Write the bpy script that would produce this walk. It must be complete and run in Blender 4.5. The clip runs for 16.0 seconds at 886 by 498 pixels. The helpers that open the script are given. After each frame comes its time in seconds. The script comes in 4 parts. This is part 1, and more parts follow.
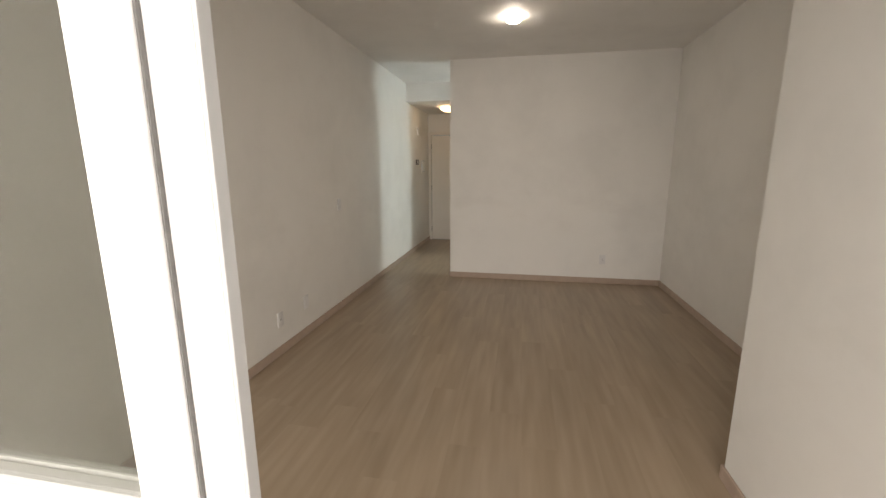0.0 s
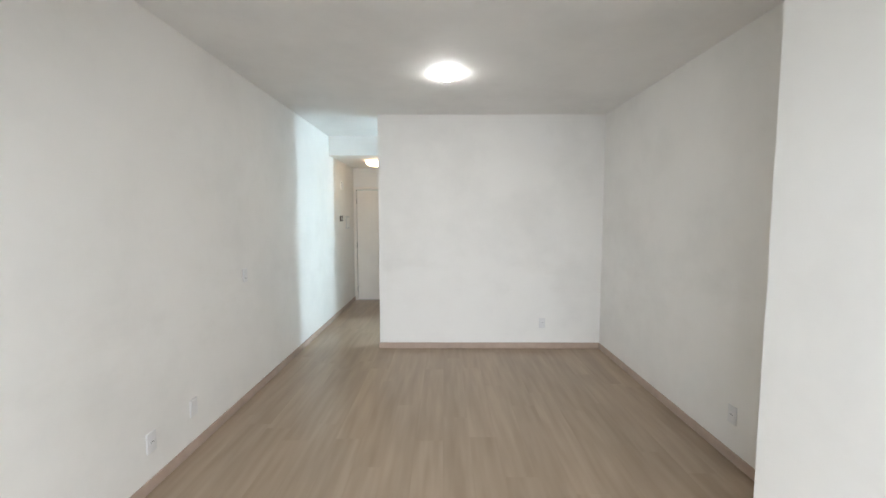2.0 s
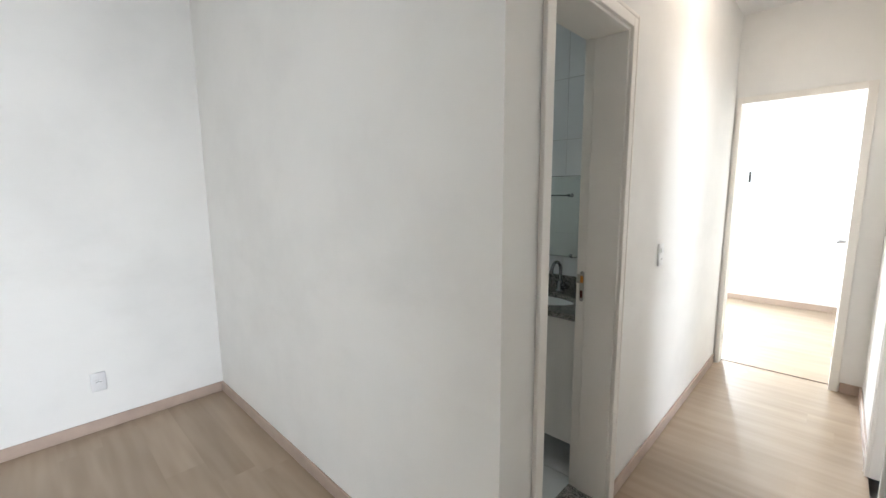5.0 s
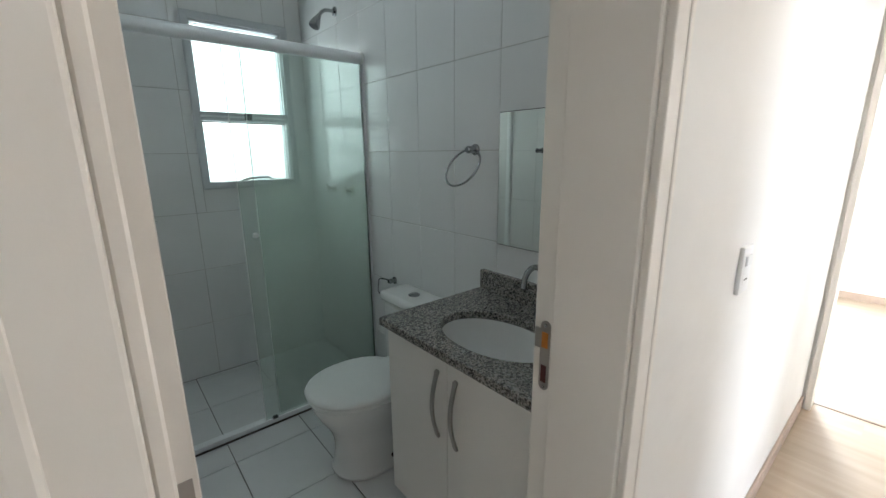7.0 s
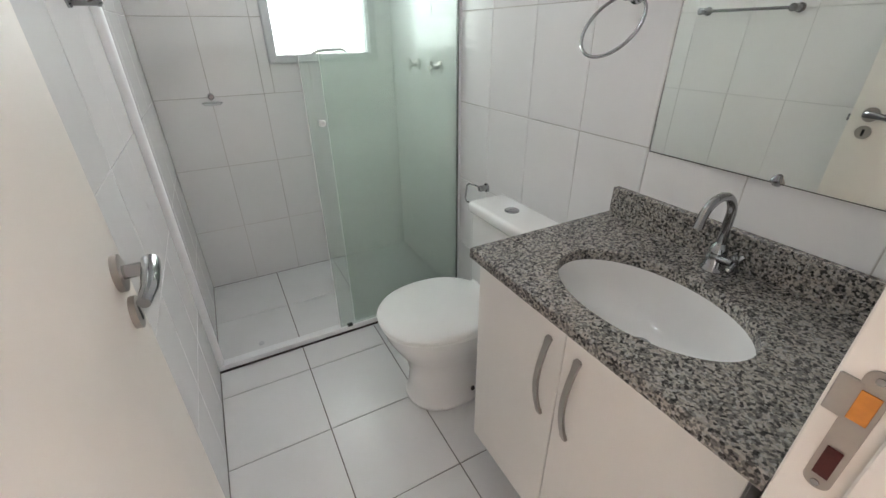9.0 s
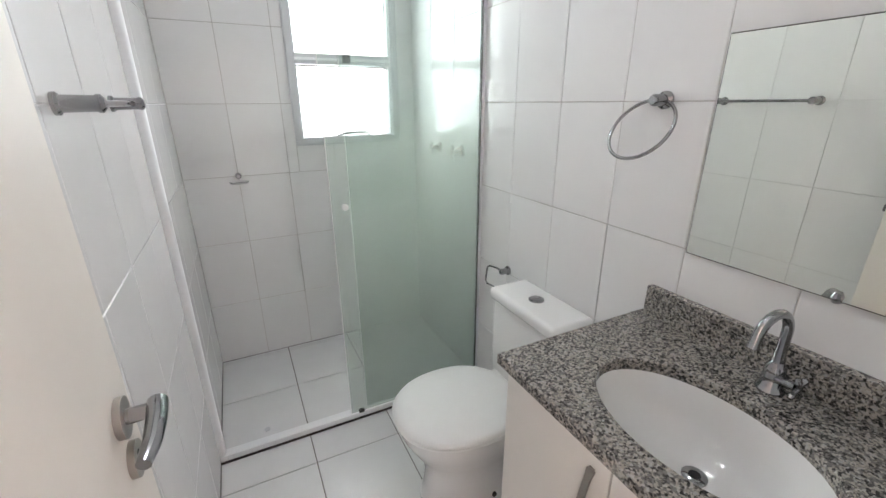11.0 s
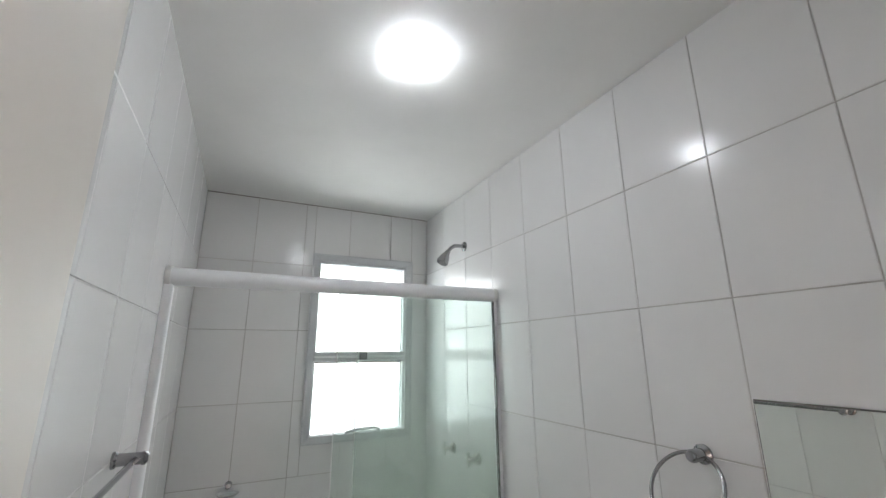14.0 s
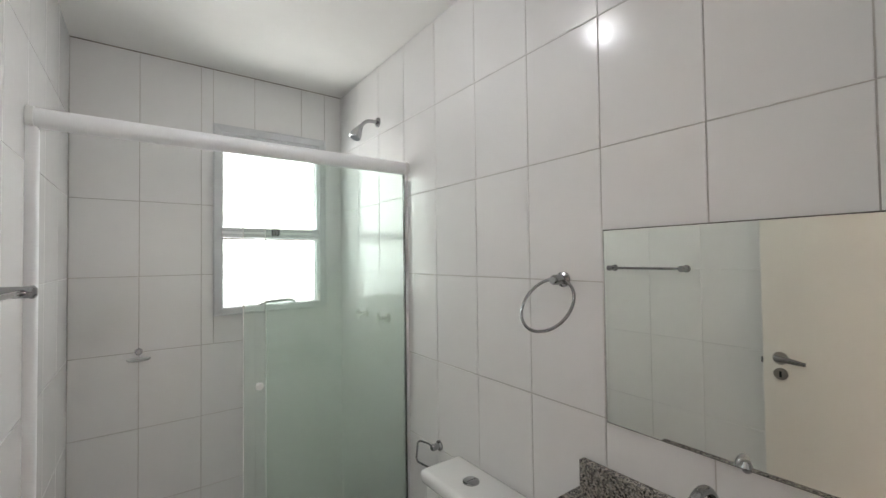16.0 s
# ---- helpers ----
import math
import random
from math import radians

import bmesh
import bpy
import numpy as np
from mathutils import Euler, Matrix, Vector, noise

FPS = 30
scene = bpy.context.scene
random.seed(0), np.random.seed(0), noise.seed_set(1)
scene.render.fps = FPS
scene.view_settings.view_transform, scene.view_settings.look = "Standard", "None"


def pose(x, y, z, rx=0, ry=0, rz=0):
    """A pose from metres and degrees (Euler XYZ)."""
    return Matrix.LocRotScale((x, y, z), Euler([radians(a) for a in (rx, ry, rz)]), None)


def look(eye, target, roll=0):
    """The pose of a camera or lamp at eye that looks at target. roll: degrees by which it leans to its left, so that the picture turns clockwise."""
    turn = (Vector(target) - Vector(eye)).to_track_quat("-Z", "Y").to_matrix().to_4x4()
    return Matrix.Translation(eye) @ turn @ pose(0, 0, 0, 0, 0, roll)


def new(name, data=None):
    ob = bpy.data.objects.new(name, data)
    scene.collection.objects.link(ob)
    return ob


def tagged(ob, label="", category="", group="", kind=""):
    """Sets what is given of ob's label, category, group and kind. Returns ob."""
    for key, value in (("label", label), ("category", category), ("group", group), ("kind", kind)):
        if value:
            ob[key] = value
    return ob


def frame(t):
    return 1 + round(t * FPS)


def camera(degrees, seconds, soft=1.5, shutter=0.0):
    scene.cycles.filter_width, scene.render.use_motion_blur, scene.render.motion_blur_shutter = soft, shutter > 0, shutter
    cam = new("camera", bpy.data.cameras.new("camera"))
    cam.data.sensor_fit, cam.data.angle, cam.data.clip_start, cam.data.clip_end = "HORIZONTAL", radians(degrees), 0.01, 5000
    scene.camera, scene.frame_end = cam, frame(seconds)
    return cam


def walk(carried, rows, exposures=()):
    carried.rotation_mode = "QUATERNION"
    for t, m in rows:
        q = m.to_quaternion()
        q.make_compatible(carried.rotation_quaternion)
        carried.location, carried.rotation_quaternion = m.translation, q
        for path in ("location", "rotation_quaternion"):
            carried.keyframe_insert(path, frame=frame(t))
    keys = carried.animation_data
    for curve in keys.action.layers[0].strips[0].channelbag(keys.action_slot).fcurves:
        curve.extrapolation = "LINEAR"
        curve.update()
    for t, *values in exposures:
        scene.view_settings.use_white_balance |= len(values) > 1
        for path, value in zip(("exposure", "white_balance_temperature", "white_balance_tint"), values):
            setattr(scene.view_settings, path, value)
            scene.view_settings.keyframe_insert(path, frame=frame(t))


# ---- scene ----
cam = camera(94.7, 16.0)
PATH = [
    (0, (-0.709, -0.287, 1.456), (-1.074, 1.64, 1.067), -0.2),
    (0.5, (-0.762, -0.084, 1.435), (-0.96, 1.861, 1.014), -0.1),
    (1, (-0.832, 0.069, 1.452), (-0.898, 2.017, 1.003), -0.0),
    (1.5, (-0.844, 0.132, 1.535), (-0.853, 2.101, 1.183), 0.1),
    (2, (-0.842, 0.21, 1.587), (-0.849, 2.204, 1.43), 0.0),
    (2.5, (-0.79, 0.465, 1.569), (-0.8, 2.465, 1.603), -0.1),
    (3, (-0.692, 0.746, 1.518), (-0.71, 2.742, 1.643), -0.3),
    (3.5, (-0.635, 1.078, 1.459), (-0.4, 3.064, 1.455), -0.6),
    (4, (-0.426, 1.379, 1.442), (0.293, 3.24, 1.305), -0.4),
    (4.5, (-0.168, 1.65, 1.481), (1.054, 3.218, 1.261), -0.5),
    (4.7, (-0.062, 1.739, 1.477), (1.339, 3.147, 1.242), -0.4),
    (6.8, (1.18, 2.224, 1.4), (2.588, 3.574, 0.962), -0.3),
    (7, (1.266, 2.252, 1.404), (2.52, 3.74, 0.945), -0.5),
    (7.5, (1.393, 2.308, 1.392), (2.267, 4.025, 0.855), -0.5),
    (8, (1.443, 2.449, 1.366), (2.203, 4.167, 0.68), -0.5),
    (8.2, (1.455, 2.532, 1.342), (2.234, 4.21, 0.582), -0.6),
    (10.3, (1.452, 2.704, 1.334), (2.305, 4.216, 0.34), -0.3),
    (10.4, (1.453, 2.716, 1.342), (2.308, 4.255, 0.393), -0.7),
    (10.5, (1.455, 2.705, 1.354), (2.303, 4.27, 0.443), -0.4),
    (11, (1.465, 2.724, 1.411), (2.302, 4.411, 0.737), -0.3),
    (11.5, (1.464, 2.747, 1.465), (2.276, 4.525, 1.039), -0.5),
    (12, (1.463, 2.759, 1.52), (2.238, 4.596, 1.358), -0.5),
    (12.5, (1.467, 2.762, 1.56), (2.211, 4.617, 1.627), -0.5),
    (13, (1.467, 2.765, 1.592), (2.204, 4.608, 1.84), -0.4),
    (13.5, (1.467, 2.77, 1.631), (2.233, 4.576, 2.019), -0.4),
    (14, (1.455, 2.772, 1.65), (2.294, 4.521, 2.139), -0.4),
    (14.5, (1.456, 2.783, 1.668), (2.389, 4.463, 2.221), -0.4),
    (15, (1.474, 2.757, 1.647), (2.528, 4.358, 2.218), -0.5),
    (15.5, (1.498, 2.727, 1.567), (2.642, 4.318, 1.97), -0.7),
    (16, (1.482, 2.707, 1.479), (2.661, 4.322, 1.525), -0.7),
]
EXPOSURES = [
    (0.0, -0.88, 8100, 17), (0.5, -0.57, 7600, 14), (1.0, -0.25, 6500, 11), (1.5, -0.03, 6480, 11), (2.5, 0.06, 6500, 11), (3.5, 0.2, 6600, 12), (4.0, 0.26, 6520, 11), (4.7, 0.42, 6220, 11),
    (7.0, 0.78, 6150, 12), (7.5, 1.24, 6300, 15), (8.2, 1.65, 6580, 20), (10.3, 2.48, 6800, 28), (11.0, 2.24, 6680, 27), (11.5, 2.08, 6650, 26),
    (12.5, 1.76, 6650, 26), (13.0, 1.6, 6650, 25), (13.5, 1.5, 6620, 25), (14.5, 1.46, 6640, 24), (15.3, 1.47, 6720, 25), (16.0, 1.72, 7000, 26),
]
walk(cam, [(t, look(eye, target, roll)) for t, eye, target, roll in PATH], EXPOSURES)

# ---- light ----
world = bpy.data.worlds.new("sky")
scene.world = world
world.use_nodes = True
wn = world.node_tree.nodes
sky = wn.new("ShaderNodeTexSky")
sky.sky_type = "NISHITA"
sky.sun_disc = False
sky.sun_elevation = radians(50)
sky.sun_rotation = radians(200)
world.node_tree.links.new(sky.outputs[0], wn["Background"].inputs[0])
wn["Background"].inputs[1].default_value = 0.10

sun = new("sun", bpy.data.lights.new("sun", "SUN"))
sun.data.energy, sun.data.angle, sun.data.color = 0.8, radians(12), (1, 0.96, 0.9)
sun.matrix_world = look((0, 0, 12), (2, 6.5, 0))


def sky_lamp(name, eye, target, w, h, watts, color):
    """Daylight that stands in a window's or balcony's opening."""
    d = bpy.data.lights.new(name, "AREA")
    d.shape, d.size, d.size_y, d.energy, d.color = "RECTANGLE", w, h, watts, color
    ob = new(name, d)
    ob.matrix_world = look(eye, target)
    return ob


sky_lamp("balcony_daylight", (-0.3, -2.9, 2.25), (-0.9, 0.6, 1.3), 6.6, 3.4, 870, (0.88, 0.94, 1.0))
sky_lamp("bath_window_daylight", (2.058, 5.235, 1.69), (2.058, 0, 1.69), 0.48, 0.88, 1.15, (0.87, 1.0, 0.99))
sky_lamp("bedroom_daylight", (6.74, 3.29, 1.6), (0, 2.6, 1.2), 0.54, 1.02, 215, (0.88, 0.955, 1.0))
sky_lamp("kitchen_daylight", (1.10, 5.86, 1.45), (-3, 5.55, 1.3), 0.32, 1.9, 66, (0.67, 0.88, 1.0))
sky_lamp("side_room_daylight", (1.8, -1.62, 1.6), (2.5, 2.5, 1.4), 1.5, 1.16, 11, (1.0, 0.95, 0.90))

# ---- materials ----


def nodes_of(name):
    m = bpy.data.materials.new(name)
    m.use_nodes = True
    return m, m.node_tree.nodes, m.node_tree.links, m.node_tree.nodes["Principled BSDF"]


def ramp(n, l, src, stops):
    r = n.new("ShaderNodeValToRGB")
    els = r.color_ramp.elements
    els[1].position, els[1].color = stops[-1][0], (*stops[-1][1], 1)
    els[0].position, els[0].color = stops[0][0], (*stops[0][1], 1)
    for p, c in stops[1:-1]:
        e = els.new(p)
        e.color = (*c, 1)
    l.new(src, r.inputs[0])
    return r.outputs[0]


def coords(n, l, scale=(1, 1, 1), spread=0.0):
    """Object coordinates in metres, moved by chance from piece to piece."""
    tc = n.new("ShaderNodeTexCoord")
    mp = n.new("ShaderNodeMapping")
    mp.inputs["Scale"].default_value = scale
    src = tc.outputs["Object"]
    if spread:
        oi = n.new("ShaderNodeObjectInfo")
        mul = n.new("ShaderNodeVectorMath")
        mul.operation = "MULTIPLY_ADD"
        comb = n.new("ShaderNodeCombineXYZ")
        for i in range(3):
            l.new(oi.outputs["Random"], comb.inputs[i])
        mul.inputs[1].default_value = (spread, spread * 1.7, spread * 0.6)
        l.new(comb.outputs[0], mul.inputs[0])
        l.new(src, mul.inputs[2])
        src = mul.outputs[0]
    l.new(src, mp.inputs[0])
    return mp.outputs[0]


def noise_tex(n, l, vec, scale, detail=4, rough=0.55):
    t = n.new("ShaderNodeTexNoise")
    t.inputs["Scale"].default_value, t.inputs["Detail"].default_value, t.inputs["Roughness"].default_value = scale, detail, rough
    l.new(vec, t.inputs["Vector"])
    return t.outputs["Fac"]


def bump(n, l, bsdf, height, strength, dist=0.002):
    b = n.new("ShaderNodeBump")
    b.inputs["Strength"].default_value, b.inputs["Distance"].default_value = strength, dist
    l.new(height, b.inputs["Height"])
    l.new(b.outputs[0], bsdf.inputs["Normal"])


def shade(base, k):
    return tuple(min(1, c * k) for c in base)


def plain(name, base, rough=0.5, metal=0.0, vary=0.06, scale=6.0, grain=0.0, coat=0.0, spread=0.0):
    """A surface with broad unevenness of tone and, where wanted, a fine grain in relief."""
    m, n, l, b = nodes_of(name)
    v = coords(n, l, spread=spread)
    big = noise_tex(n, l, v, scale)
    l.new(ramp(n, l, big, [(0.3, shade(base, 1 - vary)), (0.7, shade(base, 1 + vary))]), b.inputs["Base Color"])
    fine = noise_tex(n, l, v, scale * 12)
    mr = n.new("ShaderNodeMapRange")
    mr.inputs["To Min"].default_value, mr.inputs["To Max"].default_value = rough * 0.85, min(1, rough * 1.15)
    l.new(fine, mr.inputs["Value"])
    l.new(mr.outputs[0], b.inputs["Roughness"])
    b.inputs["Metallic"].default_value = metal
    b.inputs["Coat Weight"].default_value = coat
    b.inputs["Coat Roughness"].default_value = 0.08
    if grain:
        bump(n, l, b, noise_tex(n, l, v, 260, 3), grain)
    return m


def wall_paint(name, base):
    """Matt emulsion: roller stipple, faint scuffs and hand marks lower down the wall."""
    m, n, l, b = nodes_of(name)
    v = coords(n, l)
    a = noise_tex(n, l, v, 1.3, 5, 0.6)
    c = ramp(n, l, a, [(0.32, shade(base, 0.93)), (0.54, base), (0.72, shade(base, 1.02))])
    rub = ramp(n, l, noise_tex(n, l, coords(n, l, (1.1, 1.1, 2.6)), 1.6, 6, 0.62), [(0.50, (1, 1, 1)), (0.60, (0.98, 0.978, 0.975)), (0.74, (0.952, 0.95, 0.946))])
    sep = n.new("ShaderNodeSeparateXYZ")
    l.new(v, sep.inputs[0])
    reach = n.new("ShaderNodeFloatCurve")
    for p, h in ((0.16, 0.0), (0.34, 1.0), (0.5, 0.25)):
        reach.mapping.curves[0].points.new(p, h)
    reach.mapping.curves[0].points[0].location = (0, 0)
    reach.mapping.curves[0].points[-1].location = (1, 0)
    reach.mapping.update()
    part_z = n.new("ShaderNodeMath")
    part_z.operation = "DIVIDE"
    part_z.inputs[1].default_value = 2.77
    l.new(sep.outputs["Z"], part_z.inputs[0])
    l.new(part_z.outputs[0], reach.inputs["Value"])
    worn = n.new("ShaderNodeMix")
    worn.data_type, worn.blend_type = "RGBA", "MULTIPLY"
    l.new(reach.outputs[0], worn.inputs[0])
    l.new(c, worn.inputs[6])
    l.new(rub, worn.inputs[7])
    l.new(worn.outputs[2], b.inputs["Base Color"])
    b.inputs["Roughness"].default_value = 0.62
    b.inputs["Specular IOR Level"].default_value = 0.35
    mix = n.new("ShaderNodeMath")
    mix.operation = "ADD"
    l.new(noise_tex(n, l, v, 190, 3), mix.inputs[0])
    l.new(noise_tex(n, l, v, 4, 2), mix.inputs[1])
    bump(n, l, b, mix.outputs[0], 0.12, 0.002)
    return m


def wood_floor(name, light, dark):
    """Printed oak: long soft staves within each board and a broad cloud of tone."""
    m, n, l, b = nodes_of(name)
    oi = n.new("ShaderNodeObjectInfo")
    geo = n.new("ShaderNodeNewGeometry")
    sh = n.new("ShaderNodeVectorMath")
    sh.operation = "MULTIPLY_ADD"
    cmb = n.new("ShaderNodeCombineXYZ")
    l.new(oi.outputs["Random"], cmb.inputs[0])
    l.new(oi.outputs["Random"], cmb.inputs[1])
    l.new(cmb.outputs[0], sh.inputs[0])
    sh.inputs[1].default_value = (3.0, 7.0, 0.0)
    l.new(geo.outputs["Position"], sh.inputs[2])

    def stretched(sx, sy):
        mp = n.new("ShaderNodeMapping")
        mp.inputs["Scale"].default_value = (sx, sy, 1)
        mp.inputs["Location"].default_value = (0, 0, 0.37)
        l.new(sh.outputs[0], mp.inputs[0])
        return mp.outputs[0]

    stave = noise_tex(n, l, stretched(20, 1.9), 1.0, 1, 0.45)
    cloud = noise_tex(n, l, stretched(5, 0.6), 1.0, 0, 0.5)

    def blend(a, k, c):
        mx = n.new("ShaderNodeMath")
        mx.operation = "MULTIPLY_ADD"
        mx.inputs[1].default_value = k
        l.new(a, mx.inputs[0])
        l.new(c, mx.inputs[2])
        return mx.outputs[0]

    v = blend(cloud, 0.45, stave)
    tone = n.new("ShaderNodeMapRange")
    tone.inputs["From Min"].default_value, tone.inputs["From Max"].default_value = 0.44, 1.02
    l.new(v, tone.inputs["Value"])
    mixed = n.new("ShaderNodeMix")
    mixed.data_type = "RGBA"
    mixed.inputs[6].default_value, mixed.inputs[7].default_value = (*dark, 1), (*light, 1)
    l.new(tone.outputs[0], mixed.inputs[0])
    col = mixed.outputs[2]
    hv = n.new("ShaderNodeHueSaturation")
    mr = n.new("ShaderNodeMapRange")
    mr.inputs["To Min"].default_value, mr.inputs["To Max"].default_value = 0.965, 1.035
    l.new(oi.outputs["Random"], mr.inputs["Value"])
    l.new(mr.outputs[0], hv.inputs["Value"])
    l.new(col, hv.inputs["Color"])
    l.new(hv.outputs[0], b.inputs["Base Color"])
    b.inputs["Roughness"].default_value = 0.31
    b.inputs["Specular IOR Level"].default_value = 0.38
    return m


def granite(name):
    m, n, l, b = nodes_of(name)
    v = coords(n, l)

    def cells(scale, seed):
        t = n.new("ShaderNodeTexVoronoi")
        t.inputs["Scale"].default_value = scale
        t.inputs["Randomness"].default_value = 1.0
        mp = n.new("ShaderNodeMapping")
        mp.inputs["Location"].default_value = (seed, seed * 2, seed * 3)
        wob = n.new("ShaderNodeVectorMath")
        wob.operation = "MULTIPLY_ADD"
        ns = n.new("ShaderNodeTexNoise")
        ns.inputs["Scale"].default_value = 90
        l.new(v, ns.inputs["Vector"])
        l.new(ns.outputs["Color"], wob.inputs[0])
        wob.inputs[1].default_value = (0.004, 0.004, 0.004)
        l.new(v, wob.inputs[2])
        l.new(wob.outputs[0], mp.inputs[0])
        l.new(mp.outputs[0], t.inputs["Vector"])
        s = n.new("ShaderNodeSeparateColor")
        l.new(t.outputs["Color"], s.inputs[0])
        return s.outputs[0]

    a = ramp(n, l, cells(205, 0.0), [(0.0, (0.04, 0.037, 0.035)), (0.13, (0.055, 0.051, 0.048)), (0.18, (0.15, 0.142, 0.134)),
                                    (0.46, (0.23, 0.218, 0.205)), (0.51, (0.35, 0.32, 0.283)), (0.80, (0.47, 0.43, 0.385)), (1.0, (0.38, 0.375, 0.36))])
    k = ramp(n, l, cells(290, 3.1), [(0.0, (0.12, 0.115, 0.11)), (0.13, (0.2, 0.19, 0.18)), (0.18, (0.66, 0.65, 0.64)), (0.5, (0.87, 0.86, 0.85)), (1.0, (1, 1, 1))])
    mul = n.new("ShaderNodeMix")
    mul.data_type, mul.blend_type = "RGBA", "MULTIPLY"
    mul.inputs[0].default_value = 0.8
    l.new(a, mul.inputs[6])
    l.new(k, mul.inputs[7])
    l.new(mul.outputs[2], b.inputs["Base Color"])
    b.inputs["Roughness"].default_value = 0.16
    return m


def glass(name, tint, frost=0.0, shine=0.035):
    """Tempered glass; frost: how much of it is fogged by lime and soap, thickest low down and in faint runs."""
    m, n, l, b = nodes_of(name)
    n.remove(b)
    clear = n.new("ShaderNodeBsdfTransparent")
    clear.inputs[0].default_value = (*tint, 1)
    gloss = n.new("ShaderNodeBsdfGlossy")
    gloss.inputs["Roughness"].default_value = 0.02
    lw = n.new("ShaderNodeLayerWeight")
    lw.inputs[0].default_value = 0.5
    pw = n.new("ShaderNodeMath")
    pw.operation = "POWER"
    pw.inputs[1].default_value = 4.0
    l.new(lw.outputs["Facing"], pw.inputs[0])
    fr = n.new("ShaderNodeMath")
    fr.operation = "MULTIPLY_ADD"
    fr.inputs[1].default_value, fr.inputs[2].default_value = 0.6, shine
    l.new(pw.outputs[0], fr.inputs[0])
    pane = n.new("ShaderNodeMixShader")
    l.new(fr.outputs[0], pane.inputs[0])
    l.new(clear.outputs[0], pane.inputs[1])
    l.new(gloss.outputs[0], pane.inputs[2])
    out = n["Material Output"]
    if not frost:
        l.new(pane.outputs[0], out.inputs["Surface"])
        return m
    film = n.new("ShaderNodeBsdfTranslucent")
    film.inputs[0].default_value = (0.60, 0.71, 0.64, 1)
    lime = n.new("ShaderNodeBsdfDiffuse")
    lime.inputs[0].default_value = (0.60, 0.69, 0.61, 1)
    both = n.new("ShaderNodeMixShader")
    both.inputs[0].default_value = 0.72
    l.new(film.outputs[0], both.inputs[1])
    l.new(lime.outputs[0], both.inputs[2])
    tc = n.new("ShaderNodeTexCoord")
    sep = n.new("ShaderNodeSeparateXYZ")
    l.new(tc.outputs["Object"], sep.inputs[0])
    rise = n.new("ShaderNodeMapRange")
    rise.interpolation_type = "SMOOTHSTEP"
    rise.inputs["From Min"].default_value, rise.inputs["From Max"].default_value = 1.76, 0.98
    rise.inputs["To Min"].default_value, rise.inputs["To Max"].default_value = 0.03, frost
    l.new(sep.outputs["Z"], rise.inputs["Value"])
    runs = n.new("ShaderNodeMapRange")
    runs.inputs["From Min"].default_value, runs.inputs["From Max"].default_value = 0.25, 0.75
    runs.inputs["To Min"].default_value, runs.inputs["To Max"].default_value = 0.84, 1.08
    l.new(noise_tex(n, l, coords(n, l, (14, 14, 0.9)), 1.0, 4), runs.inputs["Value"])
    mul = n.new("ShaderNodeMath")
    mul.operation = "MULTIPLY"
    l.new(rise.outputs[0], mul.inputs[0])
    l.new(runs.outputs[0], mul.inputs[1])
    fin = n.new("ShaderNodeMixShader")
    l.new(mul.outputs[0], fin.inputs[0])
    l.new(pane.outputs[0], fin.inputs[1])
    l.new(both.outputs[0], fin.inputs[2])
    l.new(fin.outputs[0], out.inputs["Surface"])
    return m


def lamp_glass(name, color, strength):
    m, n, l, b = nodes_of(name)
    b.inputs["Base Color"].default_value = (0.9, 0.9, 0.9, 1)
    b.inputs["Emission Color"].default_value = (*color, 1)
    b.inputs["Emission Strength"].default_value = strength
    return m


PAINT = wall_paint("wall_paint", (0.80, 0.785, 0.755))
CEIL = wall_paint("ceiling_paint", (0.80, 0.79, 0.77))
LAMINATE = wood_floor("pale_oak_laminate", (0.385, 0.297, 0.216), (0.300, 0.226, 0.159))
SKIRT = plain("taupe_skirting", (0.43, 0.33, 0.268), 0.45, vary=0.08, scale=9)
GROUT = plain("grout", (0.52, 0.49, 0.465), 0.9, vary=0.24, scale=3.1, grain=0.2)
PALE_GROUT = plain("white_grout", (0.70, 0.695, 0.685), 0.85, vary=0.12, scale=3.0, grain=0.2)
TILE = plain("white_glazed_wall_tile", (0.80, 0.792, 0.785), 0.19, vary=0.02, scale=3, spread=4)
FLOOR_TILE = plain("white_floor_tile", (0.78, 0.78, 0.775), 0.24, vary=0.03, scale=4, spread=4)
DOOR_PAINT = plain("cream_white_lacquer", (0.80, 0.76, 0.705), 0.50, vary=0.02, scale=3, grain=0.03)
CABINET = plain("white_melamine", (0.82, 0.79, 0.745), 0.33, vary=0.015, scale=3)
CERAMIC = plain("white_glazed_ceramic", (0.86, 0.855, 0.84), 0.07, vary=0.01, scale=3, coat=0.3)
PLASTIC = plain("white_plastic", (0.82, 0.82, 0.80), 0.30, vary=0.015, scale=8)
SOCKET = plain("aged_white_plastic", (0.71, 0.705, 0.70), 0.30, vary=0.02, scale=8)
CHROME = plain("chrome", (0.35, 0.35, 0.36), 0.06, 1.0, vary=0.04, scale=14)
SATIN = plain("satin_nickel", (0.42, 0.39, 0.36), 0.30, 1.0, vary=0.05, scale=20)
ALUM = plain("white_painted_aluminium", (0.86, 0.87, 0.875), 0.30, vary=0.02, scale=6)
GREY_ALUM = plain("pale_grey_aluminium", (0.60, 0.61, 0.62), 0.35, 0.2, vary=0.04, scale=8)
WINDOW_ALUM = plain("grey_white_window_aluminium", (0.58, 0.59, 0.60), 0.35, vary=0.04, scale=8)
BLACK = plain("black_rubber", (0.015, 0.015, 0.015), 0.6, vary=0.2)
DARK = plain("dark_grime", (0.06, 0.05, 0.045), 0.8, vary=0.3, scale=30)
